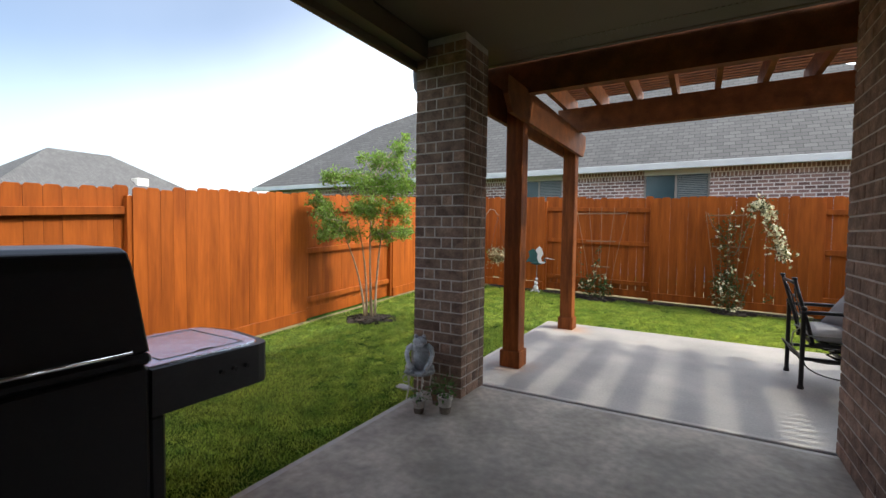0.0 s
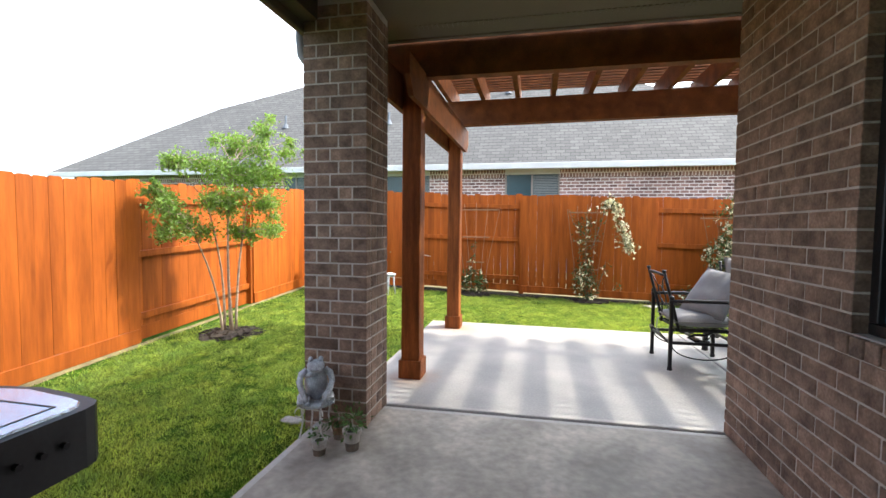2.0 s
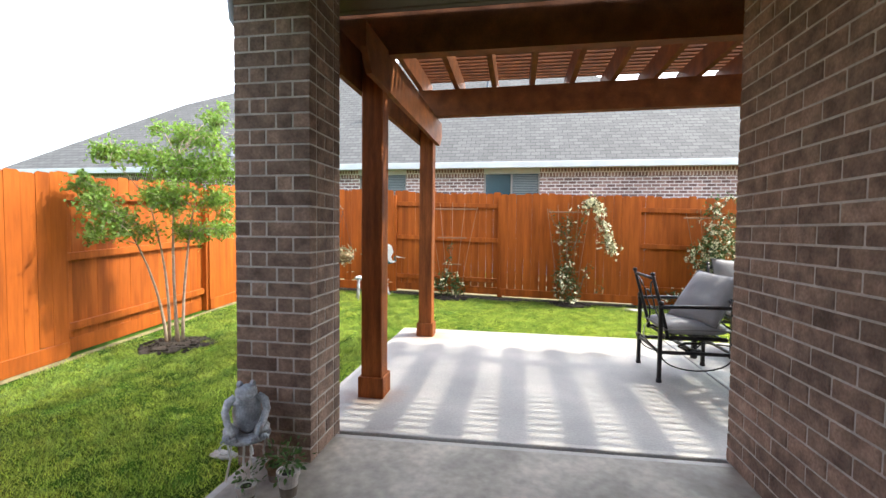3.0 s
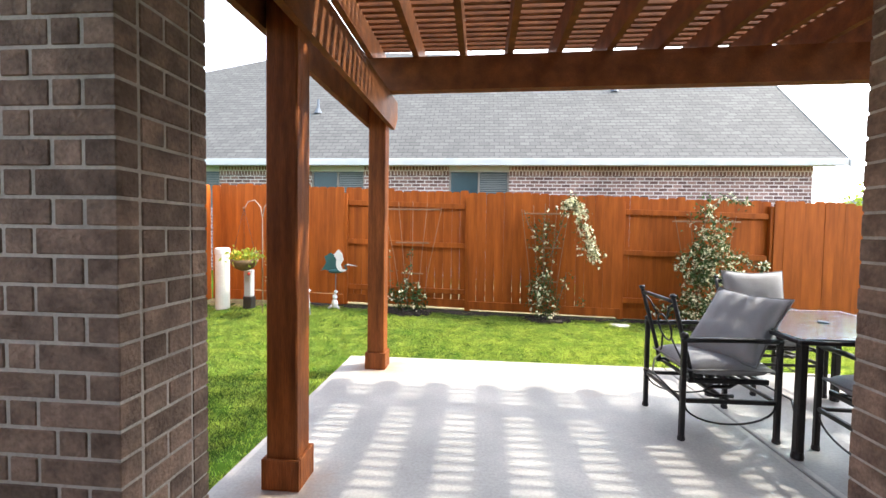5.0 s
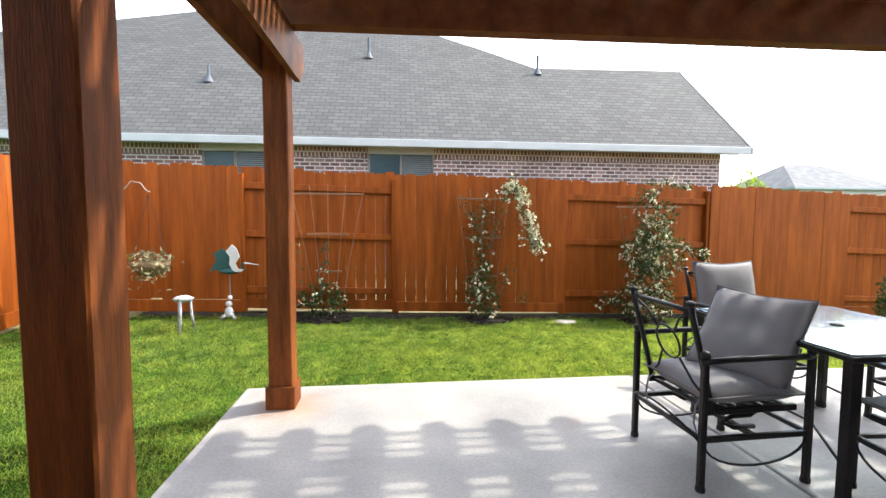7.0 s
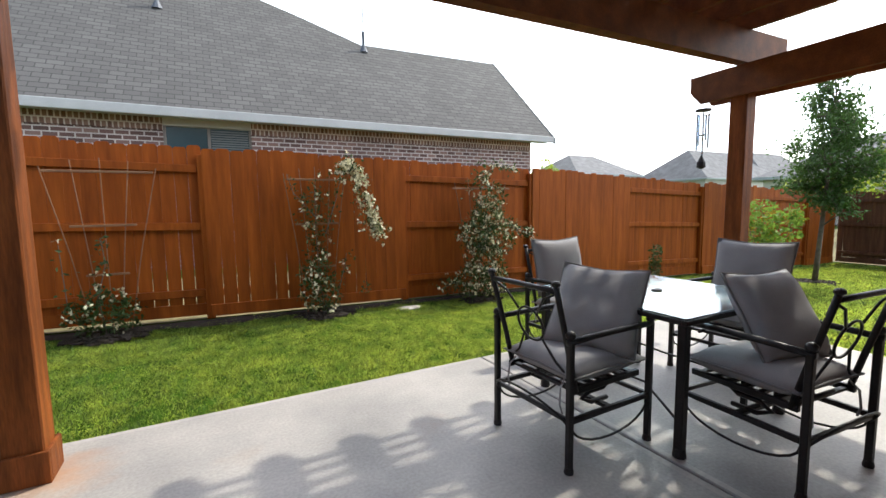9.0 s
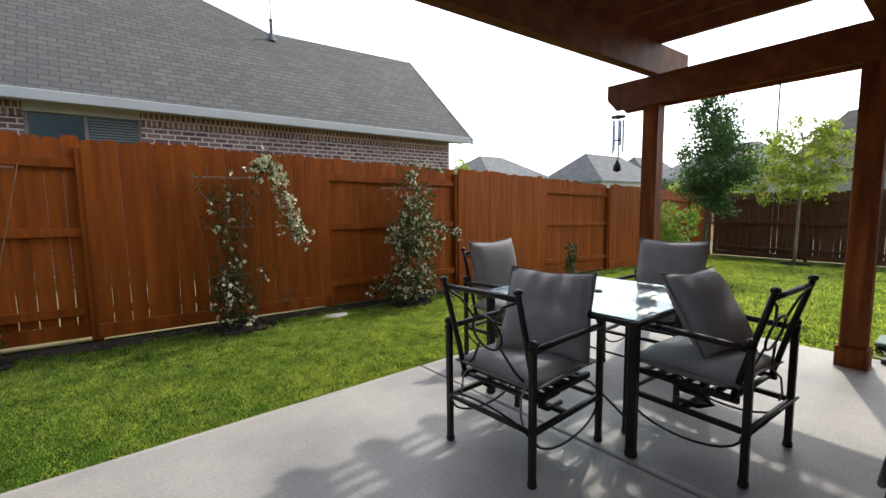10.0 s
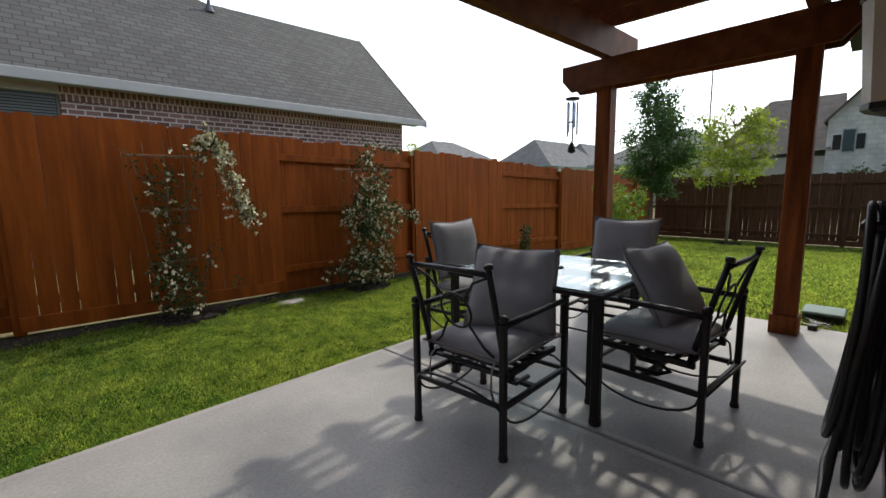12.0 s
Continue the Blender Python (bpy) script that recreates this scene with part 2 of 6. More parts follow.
M_LEAF_PEAR = leaf_material("pear_leaf", (0.045, 0.105, 0.03), (0.10, 0.19, 0.05), trans=0.35, through=(1.3, 1.3, 0.9))
M_LEAF_LIGHT = leaf_material("light_leaf", (0.16, 0.26, 0.04), (0.30, 0.38, 0.06), trans=0.5, through=(1.7, 1.5, 0.8))
M_JASMINE = leaf_material("jasmine_leaf", (0.028, 0.066, 0.014), (0.07, 0.12, 0.028), trans=0.25)
M_FLOWER = material("cream_petals", (0.80, 0.75, 0.52), rough=0.7, var=0.1, bump=0.0)
M_YELLOW = material("yellow_petals", (0.75, 0.5, 0.06), rough=0.7, var=0.15, bump=0.0)
M_RED = material("red_petals", (0.55, 0.05, 0.03), rough=0.7, var=0.15, bump=0.0)
M_BARK = material("pale_bark", (0.36, 0.27, 0.2), rough=0.9, var=0.3, scale=12, bump=0.4)
M_BARK_DARK = material("grey_bark", (0.16, 0.13, 0.1), rough=0.95, var=0.3, scale=12, bump=0.5)
M_SOIL = material("mulch", (0.030, 0.022, 0.015), rough=1.0, var=0.5, scale=14, fine=120, bump=1.0)
M_STATUE = material("weathered_stone", (0.30, 0.32, 0.35), rough=0.9, var=0.35, scale=14, fine=90, bump=0.5, hue=(0.62, 0.64, 0.66))
M_WHITE = material("white_paint", (0.72, 0.71, 0.68), rough=0.6, var=0.1, scale=5, bump=0.05)
M_POT = material("pot_glaze", (0.5, 0.46, 0.41), rough=0.6, var=0.25, scale=12, bump=0.1)
M_TERRA = material("coir_liner", (0.2, 0.13, 0.07), rough=1.0, var=0.4, scale=20, bump=0.8)
M_TEAL = material("teal_metal", (0.03, 0.11, 0.11), rough=0.45, metal=0.2, var=0.2, bump=0.05)
M_BLACK = material("black_enamel", (0.012, 0.011, 0.012), rough=0.35, var=0.2, scale=3, bump=0.03)
# bluish: the sky's reflection is put into the steel's base colour
M_STEEL = material("sky_tinted_steel", (0.64, 0.77, 0.93), rough=0.27, metal=0.85, var=0.1, scale=6, fine=80, bump=0.08)
M_PLASTIC = material("black_plastic", (0.02, 0.02, 0.022), rough=0.45, var=0.2, scale=6, bump=0.05)
M_CHROME = material("chrome", (0.75, 0.76, 0.78), rough=0.12, metal=1.0, var=0.05, bump=0.0)
M_HOSE = material("black_rubber", (0.012, 0.012, 0.013), rough=0.38, var=0.2, scale=10, bump=0.05)
M_BAMBOO = material("bamboo_cane", (0.27, 0.135, 0.068), rough=0.7, var=0.25, scale=9, bump=0.1)
M_GREENBOX = material("green_plastic", (0.16, 0.24, 0.20), rough=0.6, var=0.12, scale=8, bump=0.05)
M_DRIED = leaf_material("dried_leaf", (0.22, 0.19, 0.10), (0.34, 0.30, 0.17), trans=0.25)
M_ROCK = material("pale_rock", (0.45, 0.42, 0.38), rough=0.9, var=0.3, scale=10, bump=0.5)
M_LANTERN = material("cream_glass", (0.72, 0.66, 0.56), rough=0.35, var=0.06, scale=4, bump=0.0)


def stain(m, spots, radius, color, amount):
    """Adds blotchy stains round the given places of a slab."""
    n, l = m.node_tree.nodes, m.node_tree.links
    b = n["Principled BSDF"]
    tc, no = n.new("ShaderNodeTexCoord"), n.new("ShaderNodeTexNoise")
    no.inputs["Scale"].default_value, no.inputs["Detail"].default_value = 9, 5
    l.new(tc.outputs["Object"], no.inputs["Vector"])
    for x, y in spots:
        d = n.new("ShaderNodeVectorMath")
        d.operation = "DISTANCE"
        d.inputs[1].default_value = (x, y, 0)
        l.new(tc.outputs["Object"], d.inputs[0])
        a = n.new("ShaderNodeMath")
        a.operation = "MULTIPLY_ADD"
        a.inputs[1].default_value = 0.35
        l.new(no.outputs["Fac"], a.inputs[0])
        l.new(d.outputs["Value"], a.inputs[2])
        r = n.new("ShaderNodeMapRange")
        r.inputs["From Min"].default_value, r.inputs["From Max"].default_value = radius * 0.55, radius + 0.2
        r.inputs["To Min"].default_value, r.inputs["To Max"].default_value = amount, 0.0
        l.new(a.outputs[0], r.inputs["Value"])
        mx = n.new("ShaderNodeMix")
        mx.data_type = "RGBA"
        l.new(r.outputs[0], mx.inputs["Factor"])
        l.new(b.inputs["Base Color"].links[0].from_socket, mx.inputs["A"])
        mx.inputs["B"].default_value = (*color, 1)
        l.new(mx.outputs["Result"], b.inputs["Base Color"])


stain(M_CONC, [(-0.03, 2.58), (0.07, 2.52), (-0.04, 0.62)], 0.26, (0.46, 0.24, 0.11), 0.55)
stain(M_CONC, [(0.86, 2.30), (1.9, 2.1)], 0.10, (0.34, 0.24, 0.16), 0.5)
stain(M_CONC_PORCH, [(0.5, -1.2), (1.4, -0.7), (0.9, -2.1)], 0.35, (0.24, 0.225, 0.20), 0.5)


# ---- mesh helpers ----
U = 0.93    # metres to one unit of the plan below

def at_plan(x, y, z, rx=0, ry=0, rz=0):
    return pose(x * U, y * U, z * U, rx, ry, rz)


def part(name, bm, mat, parent=None, label="", smooth=False):
    me = bpy.data.meshes.new(name)
    for v in bm.verts:
        v.co *= U
    bm.to_mesh(me)
    bm.free()
    me.materials.append(mat)
    if smooth:
        for p in me.polygons:
            p.use_smooth = True
    ob = new(name, me)
    if parent is not None:
        ob.parent = parent
    if label:
        ob["label"] = label
    return ob


def raw(name, verts, faces, mat, parent=None, label=""):
    me = bpy.data.meshes.new(name)
    me.from_pydata(np.asarray(verts, dtype=float) * U, [], faces)
    me.materials.append(mat)
    ob = new(name, me)
    if parent is not None:
        ob.parent = parent
    if label:
        ob["label"] = label
    return ob


def thing(name, at, label, category, group="", kind="", rz=0):
    ob = new(name)
    ob.matrix_basis = at_plan(*at, rz=rz)
    ob.empty_display_size = 0.1
    return tagged(ob, label, category, group, kind)


def box(bm, x0, x1, y0, y1, z0, z1, bevel=0.0, m=None):
    r = bmesh.ops.create_cube(bm, size=1.0)
    vs = r["verts"]
    for v in vs:
        v.co = Vector(((x0 + x1) / 2 + v.co.x * (x1 - x0), (y0 + y1) / 2 + v.co.y * (y1 - y0), (z0 + z1) / 2 + v.co.z * (z1 - z0)))
    if bevel:
        es = list({e for v in vs for e in v.link_edges})
        out = bmesh.ops.bevel(bm, geom=es, offset=bevel, segments=1, affect="EDGES", profile=0.5)
        vs = list({v for f in out["faces"] for v in f.verts} | {v for v in vs if v.is_valid})
    if m is not None:
        for v in vs:
            v.co = m @ v.co
    return bm


def tube(bm, pts, r, n=6, closed=False, taper=None):
    """A round bar along a line of points."""
    pts = [Vector(p) for p in pts]
    rings = []
    k = len(pts)
    up0 = None
    for i, p in enumerate(pts):
        a = pts[(i - 1) % k] if (closed or i > 0) else p
        b = pts[(i + 1) % k] if (closed or i < k - 1) else p
        d = (b - a).normalized()
        if up0 is None:
            up0 = Vector((0, 0, 1)) if abs(d.z) < 0.9 else Vector((1, 0, 0))
        s = d.cross(up0)
        if s.length < 1e-4:
            s = d.cross(Vector((0, 1, 0)))
        s.normalize()
        u = s.cross(d).normalized()
        up0 = u
        rr = r if taper is None else r + (taper - r) * i / max(1, k - 1)
        rings.append([bm.verts.new(p + (s * math.cos(t) + u * math.sin(t)) * rr) for t in (2 * math.pi * j / n for j in range(n))])
    for i in range(k if closed else k - 1):
        a, b = rings[i], rings[(i + 1) % k]
        for j in range(n):
            bm.faces.new((a[j], a[(j + 1) % n], b[(j + 1) % n], b[j]))
    if not closed:
        bm.faces.new(rings[0][::-1])
        bm.faces.new(rings[-1])
    return bm


def lathe(bm, prof, n=16, at=(0, 0, 0)):
    """A turned body from (radius, height) rows."""
    rings = []
    for r, z in prof:
        rings.append([bm.verts.new((at[0] + r * math.cos(2 * math.pi * j / n), at[1] + r * math.sin(2 * math.pi * j / n), at[2] + z)) for j in range(n)])
    for a, b in zip(rings, rings[1:]):
        for j in range(n):
            bm.faces.new((a[j], a[(j + 1) % n], b[(j + 1) % n], b[j]))
    bm.faces.new(rings[0][::-1])
    bm.faces.new(rings[-1])
    return bm


def blob(bm, c, r, seg=12, squash=(1, 1, 1), rough=0.0, m=None):
    o = bmesh.ops.create_uvsphere(bm, u_segments=seg, v_segments=max(6, seg // 2 + 2), radius=1.0)
    for v in o["verts"]:
        k = 1 + rough * noise.noise(v.co * 2.3 + Vector(c) * 5)
        p = Vector((v.co.x * r * squash[0] * k, v.co.y * r * squash[1] * k, v.co.z * r * squash[2] * k))
        if m is not None:
            p = m.to_3x3() @ p
        v.co = p + Vector(c)
    return bm


def smoothstep(a, b, x):
    t = min(1.0, max(0.0, (x - a) / (b - a)))
    return t * t * (3 - 2 * t)


def ground_z(x, y):
    """The lie of the lawn: it climbs towards the back and the left, and falls away to the right."""
    left = -0.12 + 0.055 * y
    rise = 0.24 * min(1.0, max(0.0, (6.5 - x) / 10)) * min(1.0, max(0.0, (y - 3.0) / 2.54))
    near = -0.05 + rise
    k = smoothstep(-3.4, -0.7, x)
    z = left * (1 - k) + near * k
    if x > 6:
        z = near - 0.036 * (min(x, 17) - 6)
    return max(-0.4, min(0.32, z))


# ---- ground ----
def grid_axis(stops):
    out = []
    for a, b, step in stops:
        k = max(1, round((b - a) / step))
        out += [a + (b - a) * i / k for i in range(k)]
    return out + [stops[-1][1]]


def build_ground():
    xs = grid_axis([(-900, -60, 210), (-60, -8, 10), (-8, 8, 0.25), (8, 18, 0.5), (18, 70, 10), (70, 900, 210)])
    ys = grid_axis([(-900, -60, 210), (-60, -6, 9), (-6, 7, 0.25), (7, 60, 9), (60, 900, 210)])
    verts, faces = [], []
    for y in ys:
        for x in xs:
            inside = -0.36 < x < 5.95 and -12 < y < 3.07
            z = ground_z(max(-3.62, min(17, x)), max(-5.0, min(5.6, y))) - (0.12 if inside and x < 5.8 else 0)
            z += 0.012 * noise.noise(Vector((x * 1.3, y * 1.3, 0)))
            verts.append((x, y, z))
    nx = len(xs)
    for j in range(len(ys) - 1):
        for i in range(nx - 1):
            a = j * nx + i
            faces.append((a, a + 1, a + 1 + nx, a + nx))
    ob = raw("ground", verts, faces, M_LAWN)
    for p in ob.data.polygons:
        p.use_smooth = True
    return tagged(ob, "lawn soil under short grass, dark green for shade between blades", "lawn", kind="structure")


build_ground()


# ---- concrete slabs ----
def build_slabs():
    def slab(name, pts, mat, label, z=0.0):
        bm = bmesh.new()
        top = [bm.verts.new((x, y, z)) for x, y in pts]
        bm.faces.new(top)
        out = bmesh.ops.extrude_face_region(bm, geom=bm.faces[:])
        for v in out["geom"]:
            if isinstance(v, bmesh.types.BMVert):
                v.co.z -= 0.16
        bmesh.ops.recalc_face_normals(bm, faces=bm.faces[:])
        es = [e for e in bm.edges if all(abs(v.co.z - z) < 1e-6 for v in e.verts)]
        bmesh.ops.bevel(bm, geom=es, offset=0.012, segments=2, affect="EDGES", profile=0.5)
        face = max((f for f in bm.faces if f.normal.z > 0.9), key=lambda f: f.calc_area())
        ring = bmesh.ops.inset_region(bm, faces=[face], thickness=0.055)["faces"]
        for f in ring:
            f.material_index = 1
        ob = part(name, bm, mat)
        ob.data.materials.append(M_CONC_EDGE)
        return tagged(ob, label, "patio slab", kind="structure")
    slab("pavement_patio", [(-0.43, 0.0), (2.955, 0.105), (2.955, 3.15), (-0.43, 3.15)], M_CONC, "pale broom-finished concrete patio slab under the pergola")
    slab("pavement_patio", [(2.965, 0.105), (6.03, 0.105), (6.03, 3.15), (2.965, 3.15)], M_CONC, "pale broom-finished concrete patio slab under the pergola")
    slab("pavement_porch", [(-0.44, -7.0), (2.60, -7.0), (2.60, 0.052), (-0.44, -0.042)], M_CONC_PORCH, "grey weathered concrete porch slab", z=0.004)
    bm = bmesh.new()
    box(bm, -0.42, 6.02, -6.9, 3.13, -0.15, -0.10)
    tagged(part("pavement_bed", bm, M_JOINT), "dark filler in the slab joints", "slab joint", kind="structure")


build_slabs()


# ---- fences ----
def picket_mesh(height, mat, width=0.138, thick=0.018, foot=1.0):
    """A dog-eared fence board, standing on z = 0, face towards -y; its foot may have shrunk."""
    bm = bmesh.new()
    c = 0.022
    h, n = width / 2, width / 2 * foot
    out = [(-n, 0), (n, 0), (n, height * 0.2), (h, height * 0.34), (h, height - c), (h - c, height), (-h + c, height), (-h, height - c), (-h, height * 0.34), (-n, height * 0.2)]
    f = [bm.verts.new((x, 0, z)) for x, z in out]
    b = [bm.verts.new((x, thick, z)) for x, z in out]
    bm.faces.new(f)
    bm.faces.new(b[::-1])
    for i in range(len(out)):
        j = (i + 1) % len(out)
        bm.faces.new((f[j], f[i], b[i], b[j]))
    me = bpy.data.meshes.new("picket")
    for v in bm.verts:
        v.co *= U
    bm.to_mesh(me)
    bm.free()
    me.materials.append(mat)
    return me


PICKETS = {m: [picket_mesh(h, m) for h in (1.80, 1.815, 1.79)] for m in (M_FENCE, M_FENCE_SHADED)}
SHRUNK = {m: [picket_mesh(h, m, foot=k) for h, k in ((1.80, 0.95), (1.815, 0.92), (1.79, 0.94))] for m in (M_FENCE, M_FENCE_SHADED)}


def build_fence(origin, rz, stops, label, tight=(0.945, 0.975), mat=M_FENCE, share=0.06, open_feet=(0, 0)):
    """A run of fence along local +x from origin, face towards local -y. stops: (from, to, flush) bays."""
    f = thing("fence", origin, label, "fence", group="garden fences", rz=rz)
    m = Matrix.Translation(Vector(origin)) @ pose(0, 0, 0, 0, 0, rz)
    rng = random.Random(int(abs(origin[0]) * 10) + 3)

    def lie(s):
        p = m @ Vector((s, 0, 0))
        return ground_z(max(-3.62, min(17, p.x)), max(-5.0, min(5.54, p.y))) - origin[2] + 0.015

    def bar(name, x0, x1, y0, y1, h0, h1):
        bm = bmesh.new()
        za, zb = lie(x0), lie(x1)
        box(bm, x0, x1, y0, y1, h0, h1, bevel=0.004)
        for v in bm.verts:
            t = (v.co.x - x0) / (x1 - x0)
            v.co.z += za + (zb - za) * t
        return part(name, bm, mat, f)

    for x0, x1, flush in stops:
        n = max(1, round((x1 - x0) / 0.143))
        step = (x1 - x0) / n
        y = 0.0 if flush else 0.10
        for i in range(n):
            s = x0 + (i + 0.5) * step
            shrunk = open_feet[0] < s < open_feet[1] and rng.random() < 0.38
            ob = new("picket", (SHRUNK if shrunk else PICKETS)[mat][rng.randrange(3)])
            ob.parent = f
            ob.matrix_basis = at_plan(s, y + rng.uniform(0, 0.005), lie(s) + 0.165 + rng.uniform(-0.012, 0.012), 0, rng.uniform(-0.12, 0.12), 0) @ Matrix.Diagonal((step / 0.138 * (rng.uniform(*tight) if rng.random() < share else rng.uniform(0.990, 0.998)), 1, 1, 1))
        for h in (0.26, 1.03, 1.68):
            if flush:
                bar("rail", x0 + 0.05, x1 - 0.05, 0.03, 0.068, h, h + 0.085)
            else:
                bar("rail", x0 + 0.05, x1 - 0.05, 0.055, 0.098, h, h + 0.085)
        bar("rot_board", x0 + 0.003, x1 - 0.003, y - (0.012 if flush else 0.0), y + 0.024, 0.034 if open_feet[0] < (x0 + x1) / 2 < open_feet[1] else 0.0, 0.17)
        bar("post", x1 - 0.046, x1 + 0.046, 0.0245, 0.099, 0.0, 1.88)
    return f


BACK_Y, LEFT_X, RIGHT_X = 5.54, -3.62, 16.3
build_fence((LEFT_X, BACK_Y, 0), 0, [(0.02, 2.34, True), (2.34, 4.42, False), (4.42, 6.87, True), (6.87, 9.14, False), (9.14, 11.46, True), (11.46, 13.8, False), (13.8, 16.1, True), (16.1, 18.4, False), (18.4, 19.9, True)],
            "red-brown stained wooden board fence along the back lawn with recessed bays", open_feet=(2.3, 6.9))
build_fence((LEFT_X, -6.0, 0), 90, [(0.0, 2.4, True), (2.4, 4.8, False), (4.8, 7.16, True), (7.16, 9.36, False), (9.36, 11.52, True)],
            "sunlit orange-stained wooden board fence beside the lawn", share=0.03)
build_fence((RIGHT_X, BACK_Y, 0), -90, [(0.02, 2.4, False), (2.4, 4.8, False), (4.8, 7.2, False), (7.2, 9.6, False), (9.6, 12, True), (12, 14.4, False)],
            "wooden board fence across the far end of the lawn, darkened for backlit shade", tight=(0.93, 0.97), mat=M_FENCE_SHADED, share=0.15, open_feet=(0, 14))


# ---- the house: porch column, wall, ceiling ----
COURSE = 0.088


def brick_object(x0, x1, y0, y1, z0, parent, cache, height=COURSE - 0.011):
    key = (round(x1 - x0, 3), round(y1 - y0, 3), height)
    if key not in cache:
        bm = bmesh.new()
        hx, hy = (x1 - x0) / 2, (y1 - y0) / 2
        box(bm, -hx, hx, -hy, hy, 0, height, bevel=0.0035)
        me = bpy.data.meshes.new("brick")
        for v in bm.verts:
            v.co *= U
        bm.to_mesh(me)
        bm.free()
        me.materials.append(M_BRICK)
        cache[key] = me
    ob = new("brick", cache[key])
    ob.parent = parent
    ob.matrix_basis = at_plan((x0 + x1) / 2, (y0 + y1) / 2, z0)
    return ob


def split(a, b, lengths, start):
    """Cuts a to b into pieces of the lengths in turn, with mortar gaps."""
    g, out, i, x = 0.012, [], start, a
    while x < b - 0.02:
        e = min(b, x + lengths[i % len(lengths)])
        if b - e < 0.05:
            e = b
        out.append((x, e))
        x = e + g
        i += 1
    return out


def build_column():
    x0, x1, y0, y1, top = -0.525, -0.056, -0.42, 0.0, 2.955
    col = thing("brick_column", ((x0 + x1) / 2, (y0 + y1) / 2, 0), "brown brick porch column with pale mortar", "column", kind="structure")
    ox, oy = (x0 + x1) / 2, (y0 + y1) / 2
    a, b, c, d = x0 - ox, x1 - ox, y0 - oy, y1 - oy
    bm = bmesh.new()
    box(bm, a + 0.004, b - 0.004, c + 0.004, d - 0.004, -0.1, top)
    part("mortar", bm, M_MORTAR, col)
    cache, rng, t = {}, random.Random(5), 0.085
    rest = bmesh.new()
    z, k = 0.006 - COURSE, 0
    while z < top - 0.05:
        front = split(a, b, (0.255, 0.09, 0.2) if k % 2 else (0.09, 0.09, 0.3), 0)
        side = split(c + t + 0.012, d - t - 0.012, (0.215,) if k % 2 else (0.1, 0.1), 0)
        for p, q in front:
            j = rng.uniform(-0.0015, 0.0015)
            brick_object(p, q, c + j, c + t + j, z, col, cache)
            box(rest, p, q, d - t, d, z, z + COURSE - 0.011)
        for p, q in side:
            brick_object(b - t, b, p, q, z, col, cache)
            brick_object(a, a + t, p, q, z, col, cache)
        z += COURSE
        k += 1
    ob = part("brick_rear", rest, M_BRICK_FAR, col)
    tagged(ob, kind="stuff")
    return col


build_column()


